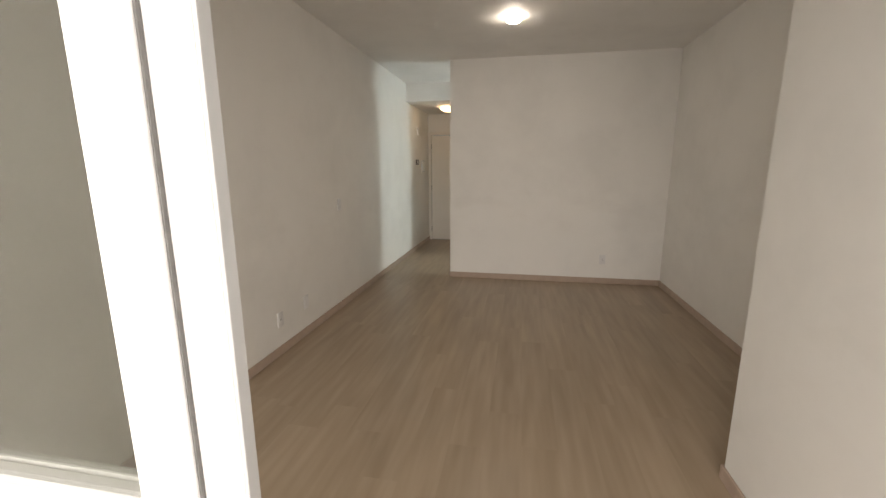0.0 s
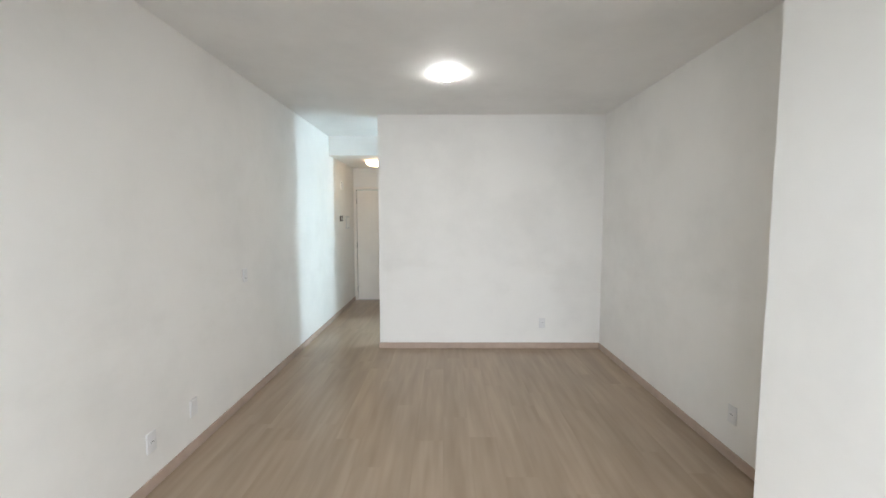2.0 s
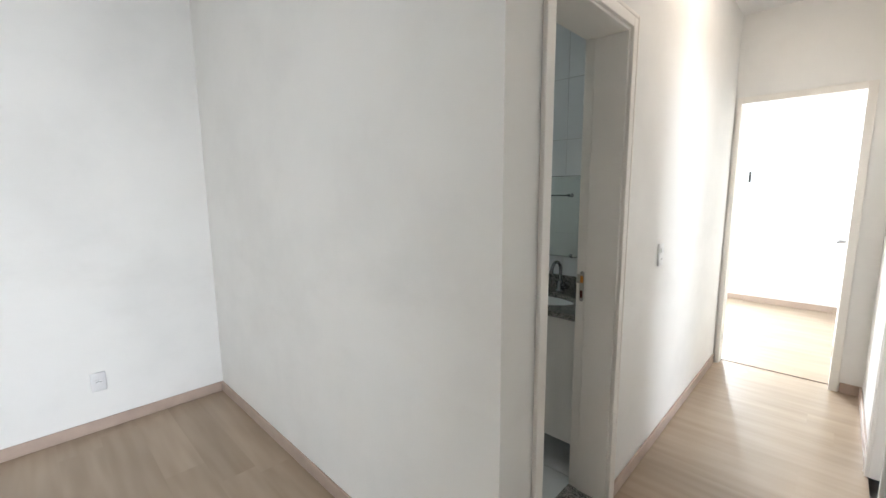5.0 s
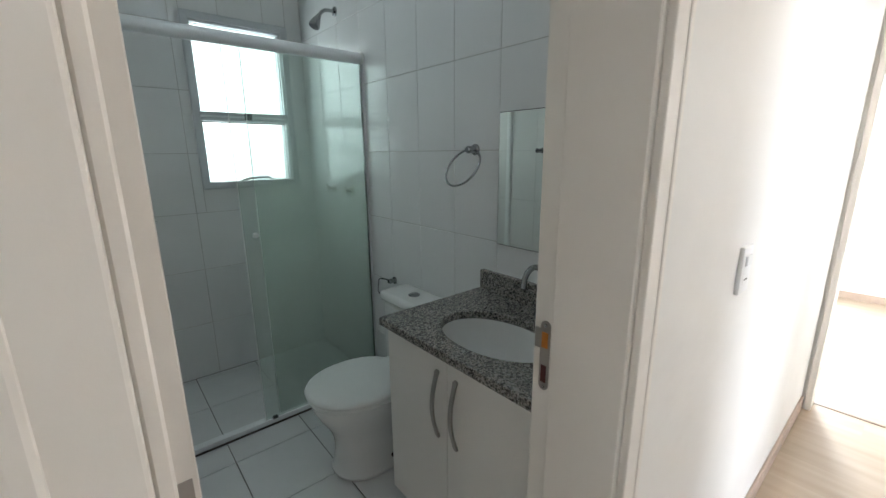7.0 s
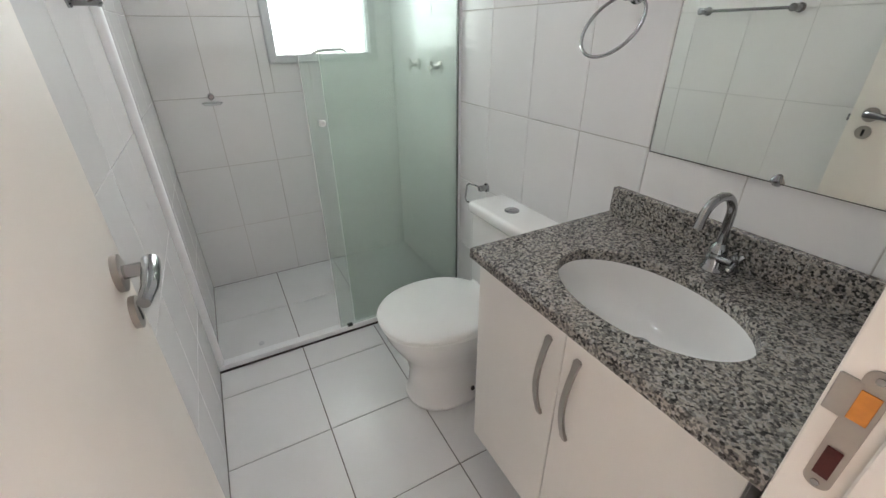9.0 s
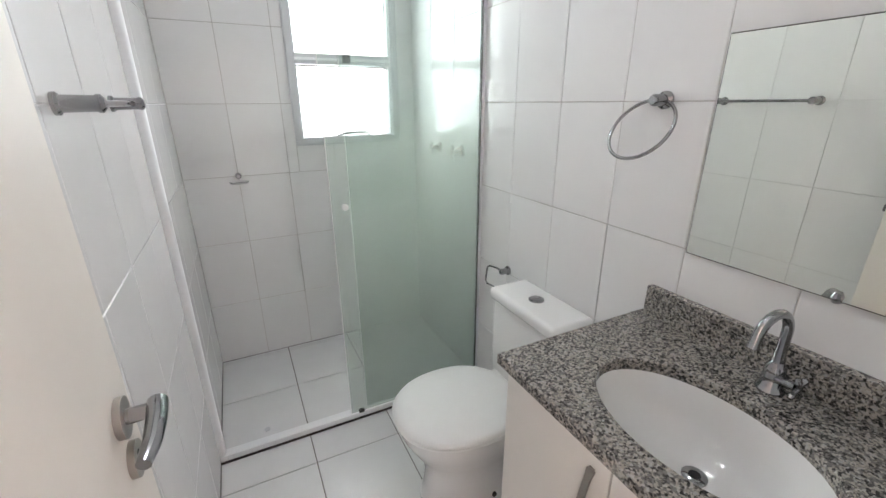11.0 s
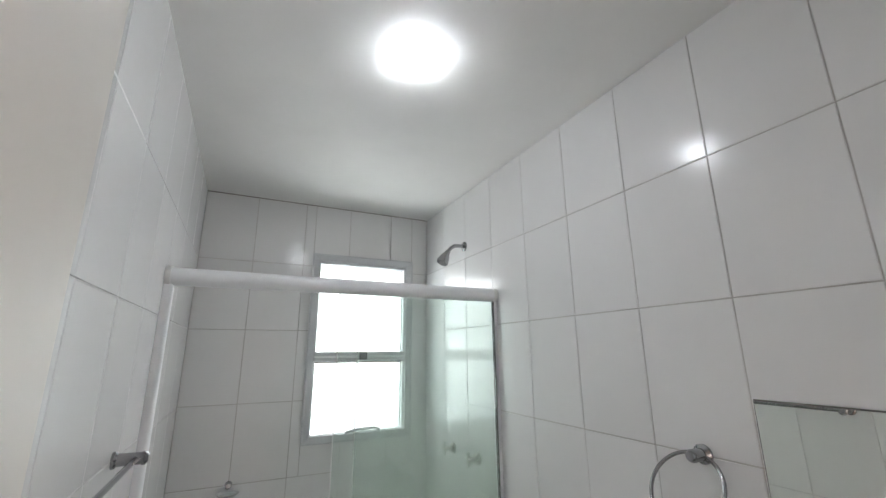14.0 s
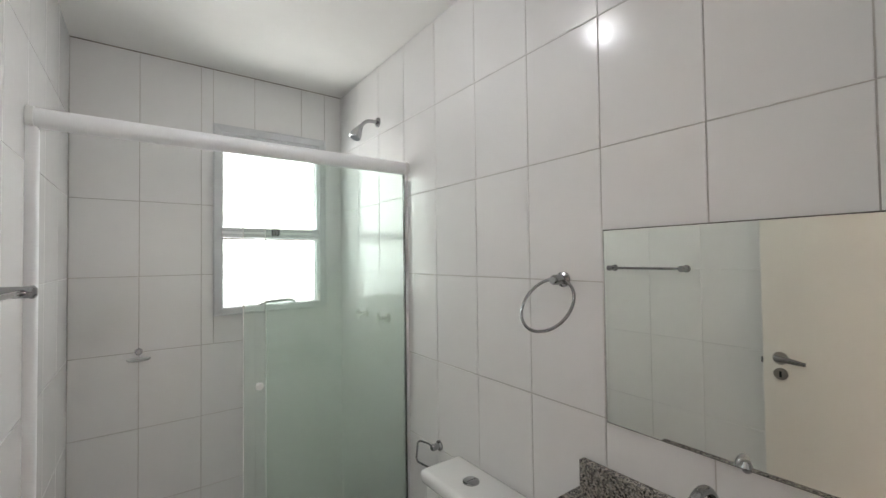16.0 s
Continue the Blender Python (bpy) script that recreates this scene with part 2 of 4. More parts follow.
MIRROR = plain("silvered_mirror", (0.81, 0.835, 0.785), 0.008, 1.0, vary=0.005, scale=2)
EDGE = plain("mirror_edge", (0.13, 0.125, 0.115), 0.5, 0.2, vary=0.3, scale=40)
GRANITE = granite("grey_speckled_granite")
BALCONY_GLASS = glass("dusty_balcony_glass", (0.80, 0.805, 0.78))
FOGGED = glass("fogged_green_glass", (0.95, 0.98, 0.967), frost=0.23)
HAZY = glass("lightly_fogged_green_glass", (0.95, 0.98, 0.967), frost=0.21)
WINDOW_GLASS = glass("patterned_window_glass", (0.95, 1.0, 0.98))
LAMP_COOL = lamp_glass("lit_cool_glass_dome", (0.97, 0.965, 0.935), 165)
LAMP_BATH = lamp_glass("lit_bath_glass_dome", (0.82, 0.97, 1.0), 22)
LAMP_HALL = lamp_glass("lit_passage_glass_dome", (1.0, 0.84, 0.68), 21)
LAMP_WARM = lamp_glass("lit_warm_glass_dome", (1.0, 0.72, 0.42), 12)
OUTSIDE = lamp_glass("bright_overcast_outside", (0.95, 1.0, 0.99), 1.5)
ORANGE = plain("orange_wood_in_strike", (0.55, 0.20, 0.03), 0.5, vary=0.15, scale=60)
DARK_RED = plain("dark_red_hollow", (0.08, 0.012, 0.01), 0.6, vary=0.2, scale=60)
BUTTON = plain("grey_socket_holes", (0.10, 0.10, 0.10), 0.5)
STONE = plain("concrete", (0.45, 0.44, 0.42), 0.8, vary=0.12, scale=5, grain=0.2)

# ---- mesh helpers ----


def add_box(bm, x0, y0, z0, x1, y1, z1, bevel=0.0, seg=2):
    r = bmesh.ops.create_cube(bm, size=1)
    vs = r["verts"]
    for v in vs:
        v.co = (x0 + (v.co.x + 0.5) * (x1 - x0), y0 + (v.co.y + 0.5) * (y1 - y0), z0 + (v.co.z + 0.5) * (z1 - z0))
    if bevel:
        es = list({e for v in vs for e in v.link_edges})
        bmesh.ops.bevel(bm, geom=es, offset=bevel, segments=seg, affect="EDGES", profile=0.5)
    return bm


def box(x0, y0, z0, x1, y1, z1, bevel=0.0, seg=2):
    return add_box(bmesh.new(), x0, y0, z0, x1, y1, z1, bevel, seg)


def add_tube(bm, points, radius, seg=14, closed=False, radii=None):
    """A round bar along points."""
    pts = [Vector(p) for p in points]
    rings = []
    side = None
    for i, p in enumerate(pts):
        a = pts[i - 1] if (i or closed) else p
        c = pts[(i + 1) % len(pts)] if (i < len(pts) - 1 or closed) else p
        way = (c - a).normalized()
        if side is None:
            side = way.orthogonal().normalized()
        side = (side - way * side.dot(way)).normalized()
        up = way.cross(side)
        r = radii[i] if radii else radius
        rings.append([bm.verts.new(p + (side * math.cos(k * math.tau / seg) + up * math.sin(k * math.tau / seg)) * r) for k in range(seg)])
    last = len(rings) if closed else len(rings) - 1
    for i in range(last):
        a, c = rings[i], rings[(i + 1) % len(rings)]
        for k in range(seg):
            bm.faces.new((a[k], a[(k + 1) % seg], c[(k + 1) % seg], c[k]))
    if not closed:
        bm.faces.new(rings[0][::-1])
        bm.faces.new(rings[-1])
    return bm


def tube(points, radius, seg=14, closed=False, radii=None):
    return add_tube(bmesh.new(), points, radius, seg, closed, radii)


def arc(center, u, v, r, a0, a1, n):
    c, u, v = Vector(center), Vector(u), Vector(v)
    return [c + (u * math.cos(radians(a0 + (a1 - a0) * i / n)) + v * math.sin(radians(a0 + (a1 - a0) * i / n))) * r for i in range(n + 1)]


def loft(rings, cap0=True, cap1=True):
    """A skin over rings of points, all of one count."""
    bm = bmesh.new()
    vs = [[bm.verts.new(p) for p in r] for r in rings]
    n = len(vs[0])
    for a, c in zip(vs, vs[1:]):
        for k in range(n):
            bm.faces.new((a[k], a[(k + 1) % n], c[(k + 1) % n], c[k]))
    if cap0:
        bm.faces.new(vs[0][::-1])
    if cap1:
        bm.faces.new(vs[-1])
    bmesh.ops.recalc_face_normals(bm, faces=bm.faces)
    return bm


def mesh_of(name, bm, material, smooth=False):
    me = bpy.data.meshes.new(name)
    bmesh.ops.recalc_face_normals(bm, faces=bm.faces)
    bm.to_mesh(me)
    bm.free()
    me.materials.append(material)
    if smooth:
        me.polygons.foreach_set("use_smooth", [True] * len(me.polygons))
        me.set_sharp_from_angle(angle=radians(38))
    return me


def part(name, bm, material, parent=None, label="", smooth=False):
    ob = new(name, mesh_of(name, bm, material, smooth))
    ob.parent = parent
    return tagged(ob, label)


def thing(name, label, category, m=None, group="", kind=""):
    ob = new(name)
    ob.empty_display_size = 0.1
    if m is not None:
        ob.matrix_world = m
    return tagged(ob, label, category, group, kind)


def solid(name, bm, material, label, category, kind="structure", smooth=False):
    return tagged(part(name, bm, material, smooth=smooth), label, category, kind=kind)


def wall(name, axis, a0, a1, lo, hi, top, openings=(), material=None, label="smooth wall in off-white matt paint", z0=0.0):
    """A wall from a0 to a1 across, lo to hi along, with openings (from, to, bottom, top) along it."""
    bm = bmesh.new()

    def block(s, e, zb, zt):
        if e - s > 1e-4 and zt - zb > 1e-4:
            if axis == "x":
                add_box(bm, a0, s, zb, a1, e, zt)
            else:
                add_box(bm, s, a0, zb, e, a1, zt)

    at = lo
    for s, e, zb, zt in sorted(openings):
        block(at, s, z0, top)
        block(s, e, z0, zb)
        block(s, e, zt, top)
        at = e
    block(at, hi, z0, top)
    return solid(name, bm, material or PAINT, label, "wall")

# ---- the place: outer measures ----
H = 2.77            # living room ceiling
HB = 2.474          # bathroom ceiling
WX = -2.55          # west wall of the living room
EX = 1.03           # its east wall
NY = 5.05           # its north wall
HALL_N, HALL_S = 2.515, 1.62
BW, BE, BS, BN = 1.211, 2.45, 2.70, 5.09   # tiled faces of the bathroom
DX0, DX1 = 1.265, 1.875                     # bathroom door between jambs

wall("wall_west", "x", WX - 0.15, WX, -1.7, 8.07, H)
wall("wall_balcony", "y", -0.05, 0.10, WX, 0.28, H, [(-2.42, 0.24, 0.0, 2.25)])
wall("wall_stub", "x", 0.28, 0.42, -1.7, 1.50, H)
wall("wall_hall_south", "y", HALL_S - 0.12, HALL_S, 0.28, 4.10, H, [(2.35, 3.00, 0.0, 2.10)])
wall("wall_hall_north", "y", HALL_N, BS - 0.010, EX, 4.10, H, [(DX0 - 0.03, DX1 + 0.03, 0.0, 2.13)])
wall("wall_east", "x", EX, BW - 0.010, BS - 0.010, 5.20, H)
wall("wall_north", "y", NY, 5.20, -1.62, EX, H)
wall("wall_bath_north", "y", BN + 0.010, 5.25, BW - 0.010, 2.60, H, [(1.79, 2.325, 1.225, 2.16)])
wall("wall_bath_east", "x", BE + 0.010, 2.60, BS - 0.010, BN + 0.010, H)
wall("wall_hall_end", "x", 4.10, 4.22, 1.50, 2.69, H, [(1.76, 2.50, 0.0, 2.14)])
wall("wall_entrance", "y", 7.92, 8.07, WX, -1.38, H, [(-2.53, -1.63, 0.0, 2.13)])
wall("wall_corridor_east", "x", -1.50, -1.38, 6.45, 7.92, H)
wall("wall_kitchen_north", "y", 6.33, 6.45, -1.50, 1.18, H)
wall("wall_kitchen_east", "x", 1.03, 1.18, 5.20, 6.33, H, [(5.57, 6.15, 0.45, 2.45)])
wall("wall_bedroom_north", "y", 3.90, 4.02, 4.22, 6.80, H)
wall("wall_bedroom_south", "y", 0.60, 0.72, 4.22, 6.80, H)
wall("wall_bedroom_east", "x", 6.65, 6.80, 0.72, 3.90, H, [(2.66, 3.58, 1.08, 2.14)])
wall("wall_bedroom_west_a", "x", 4.10, 4.22, 2.69, 4.02, H)
wall("wall_bedroom_west_b", "x", 4.10, 4.22, -1.60, 1.50, H)
wall("wall_side_room", "y", -1.72, -1.60, 0.42, 4.22, H, [(1.0, 2.6, 1.0, 2.2)])
wall("wall_parapet", "y", -1.72, -1.60, WX, 0.30, 0.45, label="low white balcony parapet")
solid("ceiling", box(WX - 0.15, -1.72, H, 6.80, 8.07, H + 0.12), CEIL, "flat white painted ceiling", "ceiling")
solid("ceiling_drop", box(WX, 6.33, 2.495, -1.50, 7.92, H), CEIL, "lowered ceiling over the entrance corridor", "ceiling")
solid("ceiling_bath", box(BW - 0.010, BS - 0.010, HB, BE + 0.010, BN + 0.010, HB + 0.06), CEIL, "lowered white bathroom ceiling", "ceiling")
solid("floor_bedding", box(WX - 0.15, -1.72, -0.25, 6.80, 8.07, -0.10), STONE, "bare concrete slab under the rooms", "floor")
solid("floor_balcony", box(WX, -1.72, -0.10, 0.30, 0.10, -0.012), STONE, "grey balcony floor", "floor")
solid("floor_side_room", box(0.42, -1.60, -0.10, 4.10, 1.50, -0.004), LAMINATE, "pale oak-look floor of the side room", "floor")
solid("floor_kitchen", box(-1.62, 5.05, -0.10, 1.18, 6.45, -0.002), FLOOR_TILE, "pale kitchen floor", "floor")
ground = solid("ground", box(-400, -400, -9.2, 400, 400, -9.0), STONE, "grey paving far below the flat", "ground")

# skirting boards


def skirting(x0, y0, x1, y1, name="baseboard"):
    solid(name, box(x0, y0, 0, x1, y1, 0.072, 0.003, 1), SKIRT, "taupe wood-grain skirting board along the wall", "baseboard")


S = 0.013
skirting(WX, 0.10, WX + S, 7.92)
skirting(-1.62, NY - S, EX - S, NY)
skirting(-1.62 - S, NY - S, -1.62, 5.20)
skirting(EX - S, HALL_N, EX, NY)
skirting(EX - S, HALL_N - S, 1.20, HALL_N)
skirting(1.94, HALL_N - S, 4.10 - S, HALL_N)
skirting(0.28 - S, 0.10, 0.28, HALL_S)
skirting(0.28 - S, HALL_S, 2.29, HALL_S + S)
skirting(3.06, HALL_S, 4.10 - S, HALL_S + S)
skirting(4.10 - S, HALL_S, 4.10, 1.735)
skirting(6.65 - S, 0.72, 6.65, 3.90)
skirting(4.22, 3.90 - S, 6.65 - S, 3.90)
skirting(4.22, 0.72, 6.65 - S, 0.72 + S)


# ---- doors ----


def casing(parent, x0, x1, top, y, out, w=0.05, t=0.014):
    """Moulded trim round an opening on the wall face y; out is +1 or -1, the way it stands off."""
    ya, yb = sorted((y, y + out * t))
    yc, yd = sorted((y, y + out * t * 1.2))
    for s, e in ((x0 - w, x0), (x1, x1 + w)):
        part("casing", box(s, ya, 0, e, yb, top + w, 0.003, 2), DOOR_PAINT, parent)
    part("casing", box(x0, ya, top, x1, yb, top + w, 0.003, 2), DOOR_PAINT, parent)
    for s, e in ((x0 - w - 0.004, x0 - w + 0.012), (x1 + w - 0.012, x1 + w + 0.004)):
        part("casing_bead", box(s, yc, 0, e, yd, top + w + 0.004, 0.004, 2), DOOR_PAINT, parent)
    part("casing_bead", box(x0 - w + 0.012, yc, top + w - 0.012, x1 + w - 0.012, yd, top + w + 0.004, 0.004, 2), DOOR_PAINT, parent)


def jambs(parent, x0, x1, top, y0, y1, stop=None):
    part("jamb", box(x0 - 0.03, y0, 0, x0, y1, top, 0.002, 1), DOOR_PAINT, parent)
    part("jamb", box(x1, y0, 0, x1 + 0.03, y1, top, 0.002, 1), DOOR_PAINT, parent)
    part("head", box(x0 - 0.03, y0, top, x1 + 0.03, y1, top + 0.03, 0.002, 1), DOOR_PAINT, parent)
    if stop:
        s0, s1 = stop
        part("stop", box(x0, s0, 0, x0 + 0.011, s1, top, 0.002, 1), DOOR_PAINT, parent)
        part("stop", box(x1 - 0.011, s0, 0, x1, s1, top, 0.002, 1), DOOR_PAINT, parent)
        part("stop", box(x0 + 0.011, s0, top - 0.011, x1 - 0.011, s1, top, 0.002, 1), DOOR_PAINT, parent)


def lever_set(leaf, x, y, z, out, toward):
    """Rose, neck and lever at (x, y, z) on a face whose outward x is out; the lever runs along y by toward."""
    h = part("handle", tube([(x, y, z), (x + out * 0.008, y, z)], 0.026, 28), SATIN, leaf, "satin nickel lever handle", True)
    part("neck", tube([(x + out * 0.008, y, z), (x + out * 0.034, y, z), (x + out * 0.040, y, z)], 0.010, 18), CHROME, h, smooth=True)
    pts = [(x + out * 0.040, y - toward * 0.008, z + 0.004), (x + out * 0.042, y + toward * 0.025, z + 0.003), (x + out * 0.040, y + toward * 0.06, z - 0.002),
           (x + out * 0.034, y + toward * 0.088, z - 0.006)]
    part("lever", tube(pts, 0.011, 16, radii=[0.012, 0.0115, 0.010, 0.008]), CHROME, h, smooth=True)
    k = part("key_rose", tube([(x, y, z - 0.064), (x + out * 0.008, y, z - 0.064)], 0.024, 28), SATIN, leaf, smooth=True)
    part("keyhole", box(x + out * 0.0082 - 0.001, y - 0.004, z - 0.077, x + out * 0.0082 + 0.001, y + 0.004, z - 0.053, 0.0008, 1), BLACK, k)


bath_door = thing("door_1", "cream lacquered bathroom door standing open against the tiled wall", "door", kind="structure")
jambs(bath_door, DX0, DX1, 2.10, HALL_N - 0.001, BS + 0.001, (HALL_N, 2.654))
casing(bath_door, DX0, DX1, 2.10, HALL_N - 0.001, -1)
SWING = Matrix.Translation((1.288, BS + 0.012, 0)) @ pose(0, 0, 0, 0, 0, 1.6) @ Matrix.Translation((-1.288, -BS - 0.012, 0))
leaf = part("leaf", box(1.270, BS + 0.006, 0.012, 1.303, 3.315, 2.092, 0.0018, 2), DOOR_PAINT, bath_door, "plain cream lacquered door leaf")
lever_set(leaf, 1.303, 3.255, 1.052, 1, -1)
part("latch_plate", box(1.278, 3.3148, 0.93, 1.296, 3.3168, 1.11, 0.0008, 1), SATIN, leaf)
part("latch_bolt", box(1.282, 3.316, 1.02, 1.292, 3.326, 1.045, 0.002, 1), CHROME, leaf)
leaf.matrix_basis = SWING
for hz in (0.22, 1.03, 1.86):
    part("hinge_plate", box(1.272, BS + 0.0042, hz - 0.04, 1.297, BS + 0.0060, hz + 0.04, 0.0006, 1), SATIN, bath_door, "satin nickel hinge plate")
    part("hinge", tube([(1.275, BS + 0.004, hz - 0.04), (1.275, BS + 0.004, hz + 0.04)], 0.0065, 14), SATIN, bath_door, "satin nickel hinge", True)

# striking plate let into the other jamb
plate = bmesh.new()
ring = []
for k in range(33):
    a = math.pi * k / 32
    ring.append((2.674 + 0.0105 * math.cos(a), 1.084 + 0.0105 * math.sin(a)))
for k in range(33):
    a = math.pi + math.pi * k / 32
    ring.append((2.674 + 0.0105 * math.cos(a), 0.962 + 0.0105 * math.sin(a)))
front = [plate.verts.new((DX1 - 0.0022, y, z)) for y, z in ring]
back = [plate.verts.new((DX1 + 0.002, y, z)) for y, z in ring]
plate.faces.new(front)
for k in range(len(ring)):
    j = (k + 1) % len(ring)
    plate.faces.new((front[k], back[k], back[j], front[j]))
add_box(plate, DX1 - 0.0024, 2.680, 1.036, DX1 + 0.001, BS - 0.002, 1.078, 0.001, 1)
strike = part("strike_plate", plate, SATIN, bath_door, "satin nickel striking plate with two slots")
part("latch_slot", box(DX1 - 0.0036, 2.667, 1.040, DX1 - 0.0024, 2.681, 1.072, 0.0004, 1), ORANGE, strike, "orange wood showing in the slot")
part("bolt_slot", box(DX1 - 0.0036, 2.668, 0.968, DX1 - 0.0024, 2.680, 1.004, 0.0004, 1), DARK_RED, strike, "dark hollow slot")
for sz in (1.086, 0.958):
    part("screw", tube([(DX1 - 0.0036, 2.674, sz), (DX1 - 0.002, 2.674, sz)], 0.0035, 12), CHROME, strike, smooth=True)
solid("threshold", box(DX0, HALL_N - 0.002, -0.09, DX1, BS + 0.002, 0.007, 0.002, 1), GRANITE, "speckled granite threshold under the bathroom door", "threshold")

# entrance door, shut
front_door = thing("door_2", "closed white entrance door with three hinges", "door", kind="structure")
jambs(front_door, -2.50, -1.66, 2.10, 7.918, 8.06)
casing(front_door, -2.50, -1.66, 2.10, 7.918, -1, w=0.045, t=0.012)
fleaf = part("leaf", box(-2.488, 7.940, 0.008, -1.672, 7.972, 2.084, 0.002, 2), DOOR_PAINT, front_door, "plain white door leaf")
for hz in (0.22, 1.06, 1.88):
    part("hinge", tube([(-2.497, 7.930, hz - 0.05), (-2.497, 7.930, hz + 0.05)], 0.008, 12), SATIN, front_door, "dark metal hinge", True)
fh = part("handle", tube([(-1.73, 7.935, 1.02), (-1.73, 7.885, 1.02)], 0.012, 16), CHROME, fleaf, "chrome lever handle", True)
part("lever", tube([(-1.73, 7.885, 1.02), (-1.83, 7.885, 1.02)], 0.010, 14), CHROME, fh, smooth=True)

solid("threshold_bedroom", box(4.188, 1.79, -0.004, 4.206, 2.47, 0.004, 0.0015, 1), plain("brown_floor_strip", (0.16, 0.11, 0.075), 0.5, vary=0.2, scale=20), "narrow dark brown strip between passage and bedroom floors", "threshold")

# bedroom door, open into the bedroom


def turned(bm, m):
    bmesh.ops.transform(bm, matrix=m, verts=bm.verts)
    return bm


bed_door = thing("door_3", "white bedroom door frame with the leaf swung open", "door", kind="structure")
for s, e in ((1.76, 1.79), (2.47, 2.50)):
    part("jamb", box(4.098, s, 0, 4.222, e, 2.11, 0.002, 1), DOOR_PAINT, bed_door)
part("head", box(4.098, 1.76, 2.11, 4.222, 2.50, 2.14, 0.002, 1), DOOR_PAINT, bed_door)
for s, e in ((1.74, 1.79), (2.47, 2.499)):
    part("casing", box(4.084, s, 0, 4.098, e, 2.16, 0.003, 2), DOOR_PAINT, bed_door)
part("casing", box(4.084, 1.79, 2.11, 4.098, 2.47, 2.16, 0.003, 2), DOOR_PAINT, bed_door)
bleaf = part("leaf", box(4.236, 1.752, 0.012, 4.90, 1.786, 2.10, 0.002, 2), DOOR_PAINT, bed_door, "plain white door leaf")
for hz in (0.25, 1.06, 1.88):
    part("hinge", tube([(4.228, 1.788, hz - 0.045), (4.228, 1.788, hz + 0.045)], 0.009, 12), SATIN, bed_door, "dark metal hinge", True)
bh = part("handle", tube([(4.84, 1.786, 1.02), (4.84, 1.836, 1.02)], 0.011, 14), CHROME, bleaf, "chrome lever handle", True)
part("lever", tube([(4.84, 1.836, 1.02), (4.74, 1.836, 1.02)], 0.010, 14), CHROME, bh, smooth=True)

# second door off the passage, swung open into its room
side_door = thing("door_4", "white door in the passage wall, swung open", "door", kind="structure")
jambs(side_door, 2.38, 2.97, 2.07, HALL_S - 0.121, HALL_S + 0.001)
casing(side_door, 2.38, 2.97, 2.07, HALL_S + 0.001, 1)
part("leaf", box(2.932, 0.915, 0.01, 2.967, 1.495, 2.066, 0.002, 2), DOOR_PAINT, side_door, "plain white door leaf")

# ---- balcony sliding door ----
slider = thing("door_5", "white aluminium sliding balcony door, drawn half open", "door", kind="structure")
part("outer_frame", box(-2.42, -0.045, 0.0, -2.37, 0.095, 2.25, 0.002, 1), ALUM, slider)
part("outer_frame", box(0.19, -0.045, 0.0, 0.24, 0.095, 2.25, 0.002, 1), ALUM, slider)
part("outer_frame", box(-2.37, -0.045, 2.20, 0.19, 0.095, 2.25, 0.002, 1), ALUM, slider)
part("track", box(-2.37, -0.045, 0.0, 0.19, 0.095, 0.018, 0.003, 1), ALUM, slider)


def sash(x0, x1, y0, y1, stile, lip):
    s = part("sash", box(x1 - stile, y0, 0.02, x1, y1, 2.19, 0.004, 2), ALUM, slider, "white aluminium sash")
    part("stile", box(x0, y0, 0.02, x0 + stile, y1, 2.19, 0.004, 2), ALUM, s)
    part("rail", box(x0 + stile, y0, 0.02, x1 - stile, y1, 0.10, 0.003, 1), ALUM, s)
    part("rail", box(x0 + stile, y0, 2.11, x1 - stile, y1, 2.19, 0.003, 1), ALUM, s)
    part("rail", box(x0 + stile, y0, 1.075, x1 - stile, y1, 1.125, 0.003, 1), ALUM, s)
    part("gasket", box(x0 + stile, y0 - 0.001, 1.066, x1 - stile, y1 - 0.004, 1.0745, 0.0, 1), BLACK, s)
    ym = (y0 + y1) / 2
    for za, zb in ((0.10, 1.066), (1.125, 2.11)):
        p = part("pane", box(x0 + stile, ym - 0.003, za, x1 - stile, ym + 0.003, zb), BALCONY_GLASS, s)
        p.visible_shadow = False
    if lip:
        part("weather_strip", box(x1, y1 - 0.012, 0.02, x1 + 0.004, y1 + 0.006, 2.19, 0.001, 1), GREY_ALUM, s)
    return s


sash(-2.37, -1.0266, -0.003, 0.0305, 0.040, False)
sash(-2.32, -0.980, 0.031, 0.048, 0.047, True)
# added dark strip: the gap's shade between the sashes, put into its colour
part("gap_shade_strip", box(-1.0264, 0.0262, 0.02, -1.0238, 0.0308, 2.19), plain("grey_gap_shade", (0.16, 0.155, 0.15), 0.9, vary=0.2, scale=40), slider, "dark grey strip standing in for the shaded gap between the sashes")

# ---- lamps, sockets and switches ----


def dome_lamp(label, x, y, z, r, material, group=""):
    lamp = thing("ceiling_lamp", label, "ceiling lamp", pose(x, y, z), group)
    part("base", tube([(0, 0, 0), (0, 0, -0.022)], r * 0.80, 40), PLASTIC, lamp, smooth=True)
    rings = []
    for i in range(9):
        a = radians(4 + 84 * i / 8)
        rr, zz = r * math.cos(a), -0.022 - 0.085 * math.sin(a) * r / 0.17
        rings.append([(rr * math.cos(k * math.tau / 40), rr * math.sin(k * math.tau / 40), zz) for k in range(40)])
    part("shade", loft(rings), material, lamp, "lit frosted glass dome", True)
    if r > 0.10:
        part("finial", tube([(0, 0, -0.10 * r / 0.17), (0, 0, -0.125 * r / 0.17)], 0.008, 12), CHROME, lamp, smooth=True)
    return lamp


